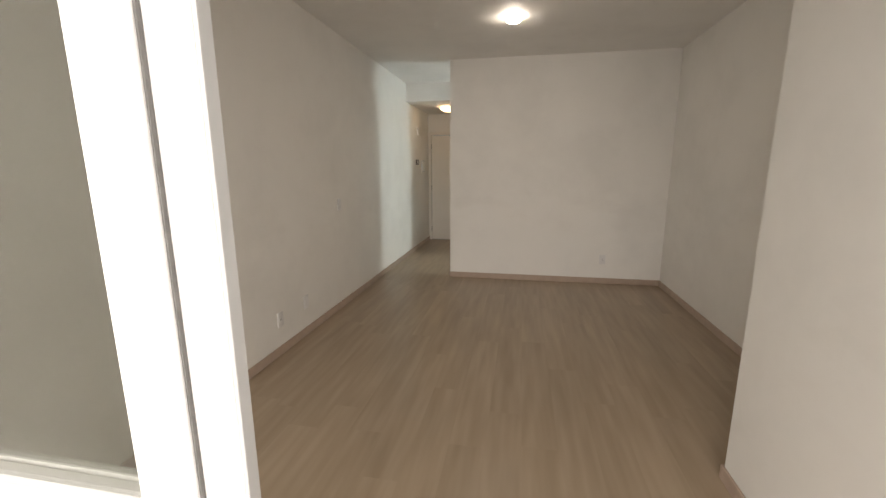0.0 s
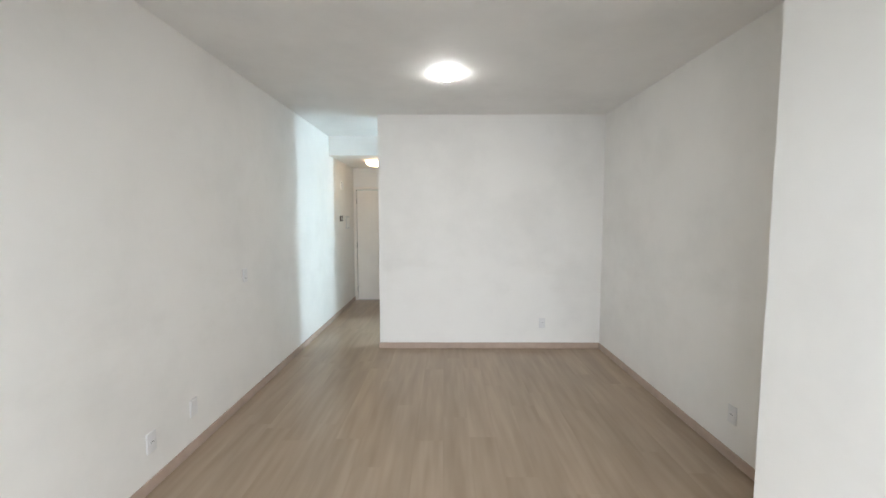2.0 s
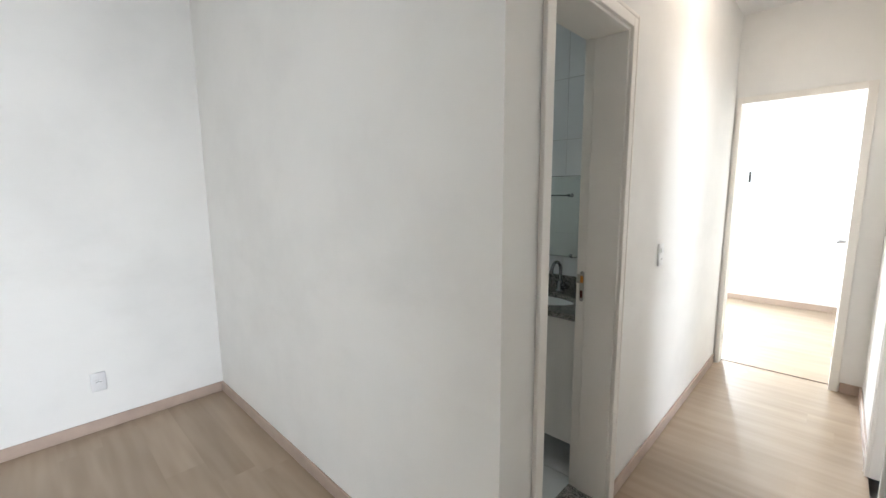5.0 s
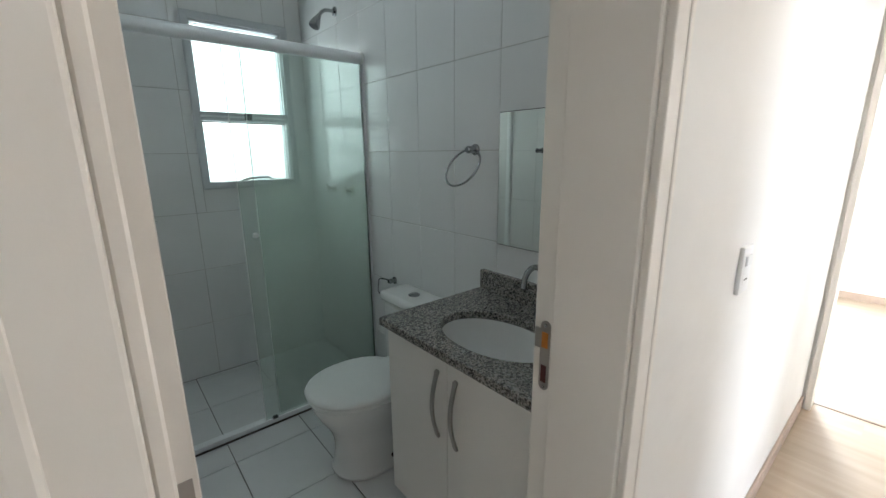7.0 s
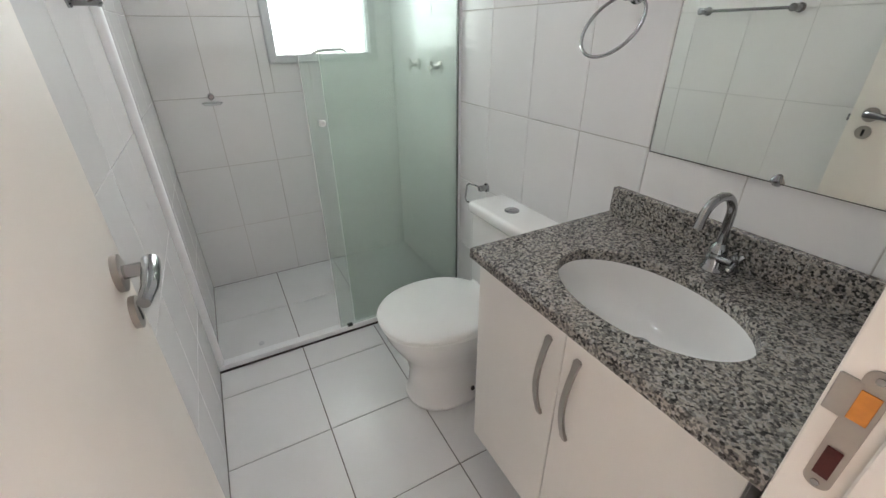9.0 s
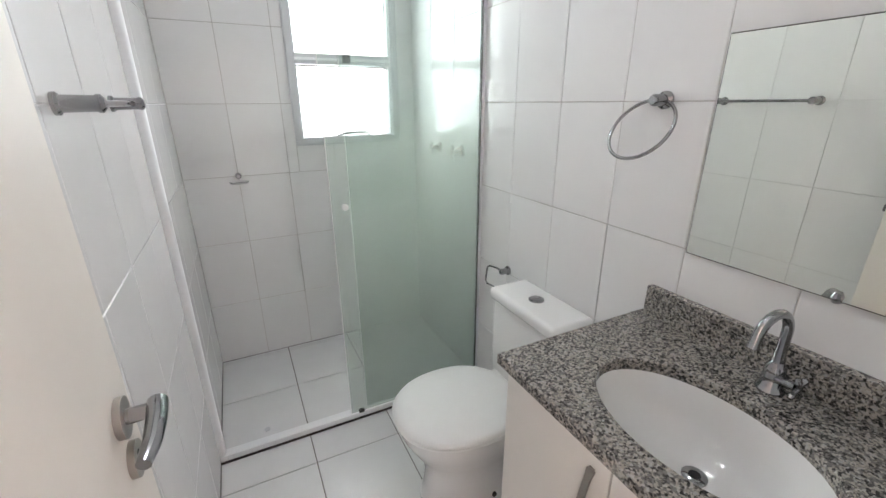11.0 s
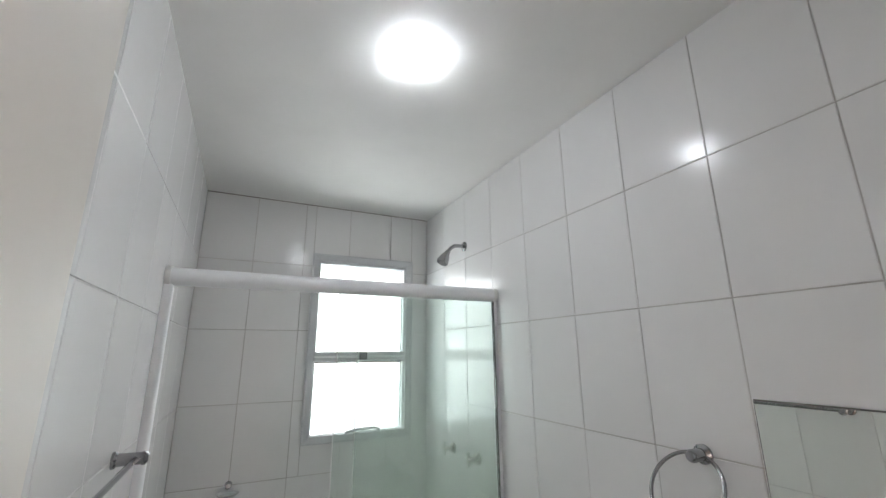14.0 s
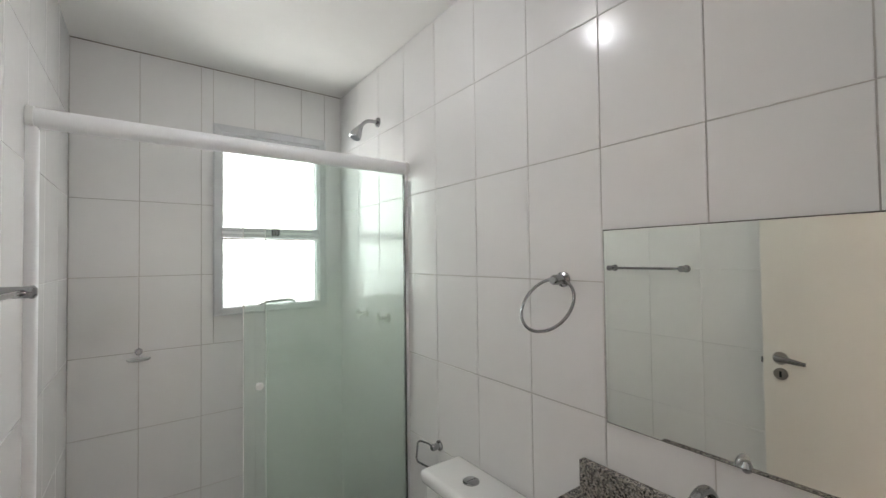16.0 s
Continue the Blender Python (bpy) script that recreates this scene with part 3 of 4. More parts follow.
dome_lamp("lit round frosted glass ceiling lamp in the living room", -0.82, 3.70, H, 0.067, LAMP_COOL)
dome_lamp("lit warm glass ceiling lamp in the entrance corridor", -1.98, 6.95, 2.495, 0.14, LAMP_WARM)
dome_lamp("lit warm glass ceiling lamp in the passage", 2.75, 2.06, H, 0.14, LAMP_HALL)
dome_lamp("lit round frosted glass ceiling lamp in the bathroom", 1.82, 3.71, HB, 0.053, LAMP_BATH)


def wall_plate(label, category, m, kind, group=""):
    """A plate in the local xz plane that stands off towards -y."""
    p = thing(category.replace(" ", "_"), label, category, m, group)
    body = part("plate", box(-0.037, -0.0105, -0.059, 0.037, 0, 0.059, 0.003, 2), SOCKET, p, smooth=True)
    if kind == "socket":
        part("socket_insert", box(-0.022, -0.0125, -0.013, 0.022, -0.0085, 0.013, 0.002, 2), SOCKET, body)
        for dx, dz in ((-0.010, 0), (0, 0.004), (0.010, 0)):
            part("socket_hole", tube([(dx, -0.0131, dz), (dx, -0.011, dz)], 0.0032, 10), BUTTON, body)
    elif kind == "switch":
        for dz in (-0.024, 0.024):
            part("rocker", box(-0.020, -0.0155, dz - 0.013, 0.020, -0.0085, dz + 0.013, 0.003, 2), SOCKET, body)
    elif kind == "mixed":
        part("rocker", box(-0.020, -0.0155, 0.011, 0.020, -0.0085, 0.037, 0.003, 2), SOCKET, body)
        part("socket_insert", box(-0.022, -0.0112, -0.037, 0.022, -0.0085, -0.011, 0.002, 2), SOCKET, body)
        for dx in (-0.010, 0, 0.010):
            part("socket_hole", tube([(dx, -0.0118, -0.024), (dx, -0.0105, -0.024)], 0.0026, 10), BUTTON, body)
    else:
        part("cover", box(-0.030, -0.0108, -0.048, 0.030, -0.0085, 0.048, 0.003, 2), SOCKET, body)
    return p


LOW = "sockets low on the living room walls"
wall_plate("white plastic wall socket just above the skirting", "wall socket", pose(WX, 2.48, 0.283, rz=90), "socket", LOW)
wall_plate("white blank cover plate just above the skirting", "cover plate", pose(WX, 2.882, 0.300, rz=90), "blank")
wall_plate("white double light switch at hip height", "light switch", pose(WX, 3.66, 1.09, rz=90), "mixed")
wall_plate("white plastic wall socket just above the skirting", "wall socket", pose(0.334, NY, 0.313), "socket", LOW)
wall_plate("white plastic wall socket just above the skirting", "wall socket", pose(EX, 2.77, 0.308, rz=-90), "socket", LOW)
wall_plate("white double light switch beside the bathroom door", "light switch", pose(2.440, HALL_N, 1.122), "mixed")

intercom = thing("intercom", "small dark intercom panel on the corridor wall", "intercom", pose(WX, 6.95, 1.56, rz=90))
part("case", box(-0.07, -0.02, -0.045, 0.07, 0, 0.045, 0.004, 2), BUTTON, intercom)
part("screen", box(-0.045, -0.022, -0.025, 0.02, -0.0195, 0.03, 0.001, 1), GREY_ALUM, intercom)
box_panel = thing("fuse_box", "pale grey fuse box cover on the corridor wall", "fuse box", pose(WX, 7.40, 1.49, rz=90))
part("cover", box(-0.13, -0.012, -0.11, 0.13, 0, 0.11, 0.004, 2), GREY_ALUM, box_panel)
part("flap", box(-0.10, -0.016, -0.085, 0.10, -0.0115, 0.085, 0.003, 2), PLASTIC, box_panel)
sounder = thing("door_chime", "small white chime box high on the corridor wall", "door chime", pose(WX, 7.02, 2.10, rz=90))
part("case", box(-0.035, -0.03, -0.065, 0.035, 0, 0.065, 0.006, 2), PLASTIC, sounder)

# bedroom window with a closed shutter
bw = thing("window_2", "bedroom window with pale slatted shutter", "window", kind="structure")
part("window_frame", box(6.64, 2.63, 1.05, 6.70, 2.67, 2.17, 0.003, 1), ALUM, bw)
part("window_frame", box(6.64, 3.57, 1.05, 6.70, 3.61, 2.17, 0.003, 1), ALUM, bw)
part("window_frame", box(6.64, 2.67, 1.05, 6.70, 3.57, 1.09, 0.003, 1), ALUM, bw)
part("window_frame", box(6.64, 2.67, 2.13, 6.70, 3.57, 2.17, 0.003, 1), ALUM, bw)
part("mullion", box(6.645, 2.97, 1.09, 6.69, 3.01, 2.13, 0.003, 1), ALUM, bw)
for i in range(17):
    z = 1.095 + i * 0.061
    part("slat", turned(box(-0.005, 2.672, -0.0335, 0.005, 2.968, 0.0335, 0.002, 1), Matrix.Translation((6.672, 0, z + 0.03)) @ pose(0, 0, 0, 0, 12, 0)), ALUM, bw)
part("latch", box(6.628, 2.70, 1.54, 6.645, 2.725, 1.68, 0.004, 2), BLACK, bw, "dark latch")
bp = part("pane", box(6.668, 3.01, 1.09, 6.674, 3.57, 2.13), WINDOW_GLASS, bw)
bp.visible_shadow = False

# ---- bathroom: window ----
bwin = thing("window_1", "white aluminium bathroom window with two patterned panes", "window", kind="structure")
X0, X1, Z0, Z1 = 1.762, 2.352, 1.198, 2.190


def mitred(x0, x1, z0, z1, w, y0, y1):
    """A frame of four mitred bars with a sloped inner face."""
    bm = bmesh.new()
    o = [(x0, z0), (x1, z0), (x1, z1), (x0, z1)]
    i = [(x0 + w, z0 + w), (x1 - w, z0 + w), (x1 - w, z1 - w), (x0 + w, z1 - w)]
    rows = [[bm.verts.new((x, y1, z)) for x, z in o], [bm.verts.new((x, y0, z)) for x, z in o],
            [bm.verts.new((x, y0 - 0.003, z)) for x, z in [(a + (c - a) * 0.25, b + (d - b) * 0.25) for (a, b), (c, d) in zip(o, i)]],
            [bm.verts.new((x, y0 + 0.004, z)) for x, z in i], [bm.verts.new((x, y1, z)) for x, z in i]]
    for a, c in zip(rows, rows[1:]):
        for k in range(4):
            bm.faces.new((a[k], a[(k + 1) % 4], c[(k + 1) % 4], c[k]))
    return bm


part("window_frame", mitred(X0, X1, Z0, Z1, 0.038, BN - 0.014, BN + 0.07), WINDOW_ALUM, bwin)
part("inner_frame", mitred(X0 + 0.036, X1 - 0.036, Z0 + 0.030, Z1 - 0.040, 0.013, BN + 0.006, BN + 0.075), GREY_ALUM, bwin)
part("transom", box(X0 + 0.040, BN - 0.004, 1.602, X1 - 0.040, BN + 0.06, 1.655, 0.004, 2), GREY_ALUM, bwin)
part("transom_bead", box(X0 + 0.040, BN - 0.010, 1.622, X1 - 0.040, BN - 0.003, 1.634, 0.002, 1), ALUM, bwin)
for za, zb in ((1.656, 2.142), (1.236, 1.601)):
    g = part("pane", box(X0 + 0.046, BN + 0.040, za, X1 - 0.046, BN + 0.045, zb), WINDOW_GLASS, bwin, "bright patterned pane")
    g.visible_shadow = False
for za, zb in ((1.656, 2.142), (1.236, 1.601)):
    for xa, xb in ((X0 + 0.0465, X0 + 0.0525), (X1 - 0.0525, X1 - 0.0465)):
        part("gasket", box(xa, BN + 0.034, za, xb, BN + 0.039, zb), BLACK, bwin, "dark rubber glazing strip")
    part("gasket", box(X0 + 0.0525, BN + 0.034, zb - 0.007, X1 - 0.0525, BN + 0.039, zb), BLACK, bwin, "dark rubber glazing strip")
part("latch", box(2.045, BN - 0.026, 1.612, 2.085, BN - 0.004, 1.652, 0.004, 2), BLACK, bwin, "black window latch")
part("latch", tube([(1.985, BN - 0.012, 1.243), (2.02, BN - 0.03, 1.256), (2.14, BN - 0.035, 1.262), (2.17, BN - 0.012, 1.245)], 0.008, 10), GREY_ALUM, bwin, "grey opening lever", True)

solid("backdrop", box(1.5, 5.60, 0.9, 2.62, 5.62, 2.6), OUTSIDE, "bright overcast light outside the bathroom window", "backdrop")

solid("trim_ceiling_joint", box(BW, BN - 0.004, HB - 0.0045, BE, BN - 0.0005, HB - 0.0005), plain("mouldy_sealant", (0.30, 0.27, 0.235), 0.8, vary=0.5, scale=16), "thin mouldy sealant line under the bathroom ceiling", "sealant")

# ---- shower screen ----
SY = 4.317
screen = thing("shower_screen", "green-tinted glass shower screen with white rail, drawn open", "shower screen")
rail = part("top_rail", tube([(BW + 0.004, SY, 1.892), (BE - 0.004, SY, 1.892)], 0.029, 28), ALUM, screen, "white rounded rail", True)
part("end_cap", tube([(BW, SY, 1.892), (BW + 0.016, SY, 1.892)], 0.033, 24), PLASTIC, rail, smooth=True)
part("end_cap", tube([(BE - 0.016, SY, 1.892), (BE, SY, 1.892)], 0.033, 24), PLASTIC, rail, smooth=True)
part("wall_profile", box(BW - 0.013, SY - 0.020, 0.034, BW + 0.026, SY + 0.020, 1.868, 0.011, 4), ALUM, screen, "white rounded aluminium upright", True)
part("wall_profile", box(BE - 0.014, SY - 0.012, 0.034, BE + 0.006, SY + 0.016, 1.868, 0.003, 2), ALUM, screen, "white aluminium upright")
track = part("bottom_track", box(BW + 0.001, SY - 0.020, 0.006, BE - 0.001, SY + 0.022, 0.034, 0.004, 2), ALUM, screen, "white bottom track")
part("sealant", box(BW + 0.002, SY - 0.027, 0.0005, BE - 0.002, SY - 0.019, 0.010, 0.002, 1), DARK, track, "grimy dark sealant line")
fixed = part("fixed_pane", box(1.845, SY + 0.004, 0.036, BE - 0.012, SY + 0.012, 1.872), FOGGED, screen, "fogged green glass")
slide = part("sliding_pane", box(1.766, SY - 0.014, 0.036, BE - 0.0175, SY - 0.006, 1.872), HAZY, screen, "lightly fogged sliding glass")
for p in (fixed, slide):
    p.visible_shadow = False
part("pane_edge", box(1.8428, SY + 0.0035, 0.036, 1.8449, SY + 0.0125, 1.872), PLASTIC, fixed, "pale ground edge")
part("pane_edge", box(1.7638, SY - 0.0145, 0.036, 1.7659, SY - 0.0055, 1.872), PLASTIC, slide, "pale ground edge")
part("seal", box(BE - 0.0170, SY - 0.0145, 0.036, BE - 0.0142, SY + 0.003, 1.868), BLACK, screen, "thin black rubber seal")
part("knob", tube([(1.815, SY - 0.006, 1.028), (1.815, SY - 0.018, 1.028), (1.815, SY - 0.030, 1.028), (1.815, SY - 0.036, 1.028)], 0.012, 18, radii=[0.009, 0.009, 0.014, 0.010]), PLASTIC, slide, "small round white pull knob", True)
part("runner", box(1.800, SY - 0.022, 0.030, 1.826, SY - 0.002, 0.043, 0.003, 2), BLACK, slide, "small dark runner")

# shower head and taps
shower = thing("shower", "small chrome shower head on a bent arm", "shower head", pose(BE, 4.586, 2.183))
part("flange", tube([(0, 0, 0), (-0.006, 0, 0), (-0.010, 0, 0)], 0.022, 24, radii=[0.026, 0.025, 0.016]), CHROME, shower, smooth=True)
part("arm", tube([(0, 0, 0), (-0.04, 0, 0), (-0.062, 0, -0.004), (-0.082, 0, -0.018), (-0.098, 0, -0.040)], 0.0095, 16), CHROME, shower, smooth=True)
part("head", tube([(-0.096, 0, -0.036), (-0.106, 0, -0.052), (-0.112, 0, -0.062), (-0.128, 0, -0.092), (-0.132, 0, -0.100)], 0.02, 24, radii=[0.013, 0.016, 0.023, 0.031, 0.028]), CHROME, shower, smooth=True)
for yy in (4.50, 4.74):
    tap = thing("shower_tap", "chrome shower tap with cross handle", "tap", pose(BE, yy, 1.190), "two shower taps")
    part("flange", tube([(0, 0, 0), (-0.008, 0, 0), (-0.014, 0, 0)], 0.028, 22, radii=[0.028, 0.026, 0.014]), SATIN, tap, smooth=True)
    part("stem", tube([(-0.012, 0, 0), (-0.045, 0, 0)], 0.010, 14), SATIN, tap, smooth=True)
    part("handle", add_tube(tube([(-0.05, -0.03, 0), (-0.05, 0.03, 0)], 0.007, 12), [(-0.05, 0, -0.03), (-0.05, 0, 0.03)], 0.007, 12), SATIN, tap, smooth=True)

soap = thing("soap_dish", "small clear soap shelf on a chrome wall mount", "soap dish", pose(1.459, BN, 1.062))
part("mount", tube([(0, 0, 0), (0, -0.012, 0), (0, -0.026, 0), (0, -0.030, 0)], 0.013, 20, radii=[0.016, 0.014, 0.013, 0.009]), CHROME, soap, smooth=True)
dish = [[(0.046 * math.cos(a) * s, -0.045 + 0.035 * math.sin(a) * s, z) for a in [k * math.tau / 28 for k in range(28)]] for s, z in
        ((0.80, -0.034), (0.98, -0.028), (1.0, -0.024), (0.94, -0.024), (0.78, -0.030))]
part("shelf", loft(dish), plain("cloudy_clear_plastic", (0.62, 0.63, 0.62), 0.2, vary=0.05), soap, "cloudy clear plastic shelf", True)

# ---- towel bar, towel ring, paper holder ----
bar = thing("towel_bar", "chrome towel bar on two posts on the tiled wall", "towel rail", pose(BW, 3.640, 1.413))
for yy in (0.0, 0.385):
    post = part("post", tube([(0, yy, 0), (0.006, yy, 0), (0.010, yy, 0), (0.058, yy, 0)], 0.014, 22, radii=[0.019, 0.019, 0.0145, 0.0135]), CHROME, bar, smooth=True)
    part("cap", tube([(0.058, yy, 0), (0.064, yy, 0), (0.070, yy, 0)], 0.014, 22, radii=[0.0155, 0.0155, 0.009]), CHROME, post, smooth=True)
part("bar", tube([(0.046, 0.008, 0), (0.046, 0.377, 0)], 0.0065, 16), CHROME, bar, smooth=True)

towel_ring = thing("towel_ring", "chrome towel ring hanging from a round mount", "towel ring", pose(BE, 3.448, 1.415))
part("mount", tube([(0, 0, 0), (-0.006, 0, 0), (-0.012, 0, 0), (-0.045, 0, 0), (-0.052, 0, 0)], 0.014, 22, radii=[0.022, 0.022, 0.014, 0.0145, 0.010]), CHROME, towel_ring, smooth=True)
LEAN = radians(34.2)
part("ring", tube(arc((-0.0577, 0.0162, -0.0686), (0, 1, 0), (math.sin(LEAN), 0, math.cos(LEAN)), 0.0845, 0, 354, 59), 0.0045, 12, closed=True), CHROME, towel_ring, smooth=True)

paper = thing("toilet_paper_holder", "empty chrome toilet paper holder beside the cistern", "paper holder", pose(BE, 4.07, 0.722))
part("mount", tube([(0, 0, 0), (-0.006, 0, 0), (-0.010, 0, 0), (-0.036, 0, 0), (-0.042, 0, 0)], 0.014, 20, radii=[0.020, 0.020, 0.013, 0.0135, 0.010]), CHROME, paper, smooth=True)
part("wire", tube([(-0.030, 0.0, 0.0), (-0.034, 0.035, 0.004), (-0.040, 0.085, 0.0), (-0.044, 0.098, -0.012), (-0.050, 0.100, -0.075), (-0.050, 0.088, -0.086), (-0.044, 0.02, -0.082)], 0.004, 12), CHROME, paper, smooth=True)

# ---- mirror ----
mir = thing("mirror", "frameless rectangular wall mirror above the basin", "mirror", pose(BE, 3.03, 1.30))
part("glass", box(-0.0085, -0.285, -0.245, -0.0055, 0.285, 0.245), MIRROR, mir, "silvered glass")
part("backing", box(-0.0054, -0.288, -0.248, -0.0005, 0.288, 0.248), EDGE, mir, "grey backing with dark worn edge")
for yy, zz in ((-0.015, -0.247),):
    sgn = 1 if zz < 0 else -1
    part("clip", tube([(0, yy, zz), (-0.010, yy, zz + sgn * 0.003), (-0.014, yy, zz + sgn * 0.009), (-0.011, yy, zz + sgn * 0.017)], 0.008, 16, radii=[0.008, 0.008, 0.009, 0.006]), CHROME, mir, "small chrome clip", True)

# ---- vanity ----
VY0, VY1, VZ = 2.715, 3.412, 0.85
cab = thing("vanity_cabinet", "white wall-hung basin cabinet with two doors", "cabinet", pose(2.20, 3.06, 0.148))
cx0, cx1, cy0, cy1, cz1 = 1.995 - 2.20, 2.445 - 2.20, 2.735 - 3.06, 3.400 - 3.06, 0.815 - 0.148
part("side_panel", box(cx0, cy0, 0, cx1, cy0 + 0.016, cz1, 0.001, 1), CABINET, cab)
part("side_panel", box(cx0, cy1 - 0.016, 0, cx1, cy1, cz1, 0.001, 1), CABINET, cab)
part("bottom_panel", box(cx0, cy0 + 0.016, 0, cx1, cy1 - 0.016, 0.016, 0.001, 1), CABINET, cab)
part("back_panel", box(cx1 - 0.012, cy0 + 0.016, 0.016, cx1 - 0.004, cy1 - 0.016, cz1 - 0.01), CABINET, cab)
mid = 3.082 - 3.06
for a, c, side in ((mid + 0.0015, cy1, 1), (cy0, mid - 0.0015, -1)):
    d = part("door", box(cx0 - 0.019, a, 0.001, cx0 - 0.001, c, cz1 - 0.004, 0.0016, 2), CABINET, cab, "plain white door")
    hy = mid + side * 0.042
    xs = cx0 - 0.019
    bow = [(xs - 0.004 - 0.022 * math.sin(math.pi * i / 12), hy, 0.385 + 0.225 * i / 12) for i in range(13)]
    rows = []
    for i, (hx, yy, zz) in enumerate(bow):
        w = 0.0056 + 0.0032 * (1 if i in (0, 12) else 0.3)
        rows.append([(hx - 0.003, yy - w, zz), (hx - 0.003, yy + w, zz), (hx + 0.004, yy + w, zz), (hx + 0.004, yy - w, zz)])
    h = part("handle", loft(rows), SATIN, d, "bowed satin nickel handle", True)
    for zz in (0.388, 0.607):
        part("foot", box(xs - 0.006, hy - 0.006, zz - 0.008, xs + 0.0005, hy + 0.006, zz + 0.008, 0.001, 1), SATIN, h)

# worktop with an oval cut-out
CX, CY, RX, RY = 2.160, 3.055, 0.142, 0.212
top = thing("worktop", "grey speckled granite worktop with upstand around the basin", "worktop", pose(2.20, 3.06, 0.82))


def ring_plate(x0, y0, x1, y1, cx, cy, rx, ry, z0, z1, n=72):
    angs = sorted({*[k * math.tau / n for k in range(n)], *[math.atan2(y - cy, x - cx) % math.tau for x in (x0, x1) for y in (y0, y1)]})
    bm = bmesh.new()

    def edge(a, inset):
        c, s = math.cos(a), math.sin(a)
        tx = ((x1 - inset if c > 0 else x0 + inset) - cx) / c if abs(c) > 1e-9 else 1e9
        ty = ((y1 - inset if s > 0 else y0 + inset) - cy) / s if abs(s) > 1e-9 else 1e9
        t = min(tx, ty)
        return cx + c * t, cy + s * t

    def oval(a, g):
        return cx + (rx + g) * math.cos(a), cy + (ry + g) * math.sin(a)

    rows = []
    for a in angs:
        rows.append([bm.verts.new((*p, z)) for p, z in (
            (oval(a, 0), z0), (oval(a, 0), z1 - 0.003), (oval(a, 0.003), z1), (edge(a, 0.003), z1), (edge(a, 0), z1 - 0.003), (edge(a, 0), z0 + 0.002), (edge(a, 0.002), z0))])
    for k in range(len(rows)):
        a, c = rows[k], rows[(k + 1) % len(rows)]
        for i in range(7):
            j = (i + 1) % 7
            bm.faces.new((a[i], c[i], c[j], a[j]))
    return bm


part("slab", turned(ring_plate(1.950, VY0, BE - 0.0005, VY1, CX, CY, RX, RY, 0.820, VZ), Matrix.Translation((-2.20, -3.06, -0.82))), GRANITE, top, smooth=True)
part("upstand", box(2.427 - 2.20, VY0 - 3.06, 0.0305, BE - 0.0005 - 2.20, 3.393 - 3.06, 0.114, 0.002, 2), GRANITE, top)

basin = thing("basin", "white oval ceramic basin under the worktop", "basin", pose(CX, CY, 0.825))
rings = []
for s, z in ((1.06, -0.002), (1.0, -0.004), (0.985, -0.012), (0.96, -0.035), (0.89, -0.075), (0.74, -0.112), (0.50, -0.132), (0.25, -0.138), (0.14, -0.140)):
    z *= 0.92
    rings.append([(RX * s * math.cos(k * math.tau / 64) + 0.036 * (1 - s), RY * s * math.sin(k * math.tau / 64), z) for k in range(64)])
outer = [[(x * 1.03, y * 1.03, z - 0.012) for x, y, z in r] for r in rings[::-1]]
outer[-1] = [(x * 1.0, y * 1.0, z - 0.012) for x, y, z in rings[0]]
part("bowl", loft(rings[::-1] + [outer[-1]] + outer[:-1][::-1], cap0=True, cap1=True), CERAMIC, basin, smooth=True)
drain = part("drain", tube([(0.0325, 0, -0.1283), (0.0325, 0, -0.1237), (0.0325, 0, -0.1218)], 0.024, 28, radii=[0.024, 0.024, 0.019]), CHROME, basin, "chrome drain", True)
part("drain_hole", tube([(0.0325, 0, -0.1221), (0.0325, 0, -0.1212)], 0.0115, 20), BLACK, drain)

tap = thing("basin_tap", "chrome swan-neck basin tap with cross handle", "tap", pose(2.382, 3.050, VZ))
part("base", tube([(0, 0, 0), (0, 0, 0.006), (0, 0, 0.012), (0, 0, 0.040), (0, 0, 0.055), (0, 0, 0.066)], 0.022, 24, radii=[0.027, 0.026, 0.021, 0.020, 0.018, 0.011]), CHROME, tap, smooth=True)
neck = [(0, 0, 0.06), (0, 0, 0.10), (0, 0, 0.138)] + [(-0.042 + 0.042 * math.cos(radians(a)), 0.012 * a / 180, 0.138 + 0.042 * math.sin(radians(a))) for a in range(15, 181, 15)] + [(-0.087, 0.013, 0.116)]
part("spout", tube(neck, 0.0105, 18, radii=[0.0115] + [0.0098] * (len(neck) - 3) + [0.0095, 0.0108]), CHROME, tap, smooth=True)
tapstem = part("handle", tube([(-0.012, -0.012, 0.034), (-0.020, -0.046, 0.040)], 0.009, 16), CHROME, tap, "chrome cross handle", True)
hc = Vector((-0.021, -0.050, 0.041))
for k in range(4):
    a = math.pi * k / 2 + 0.5
    u = Vector((math.cos(a), 0, math.sin(a)))
    part("spoke", tube([hc, hc + u * 0.012, hc + u * 0.022, hc + u * 0.028], 0.006, 12, radii=[0.006, 0.005, 0.0072, 0.004]), CHROME, tapstem, smooth=True)

# ---- toilet ----
wc = thing("toilet", "white ceramic toilet with closed lid and close-coupled cistern", "toilet", pose(2.04, 3.758, 0))


def egg(xf, xb, w, z, n=48, blunt=2.3):
    """An egg-shaped ring: xf front, xb back, w half width."""
    xm = xf + (xb - xf) * 0.50
    pts = []
    for k in range(n):
        a = k * math.tau / n
        c, s = math.cos(a), math.sin(a)
        ex = (xb - xm) if c > 0 else (xm - xf)
        p = 2 / blunt if c > 0 else 2 / 2.05
        pts.append((xm + ex * math.copysign(abs(c) ** p, c), w * math.copysign(abs(s) ** (2 / 2.15), s), z))
    return pts


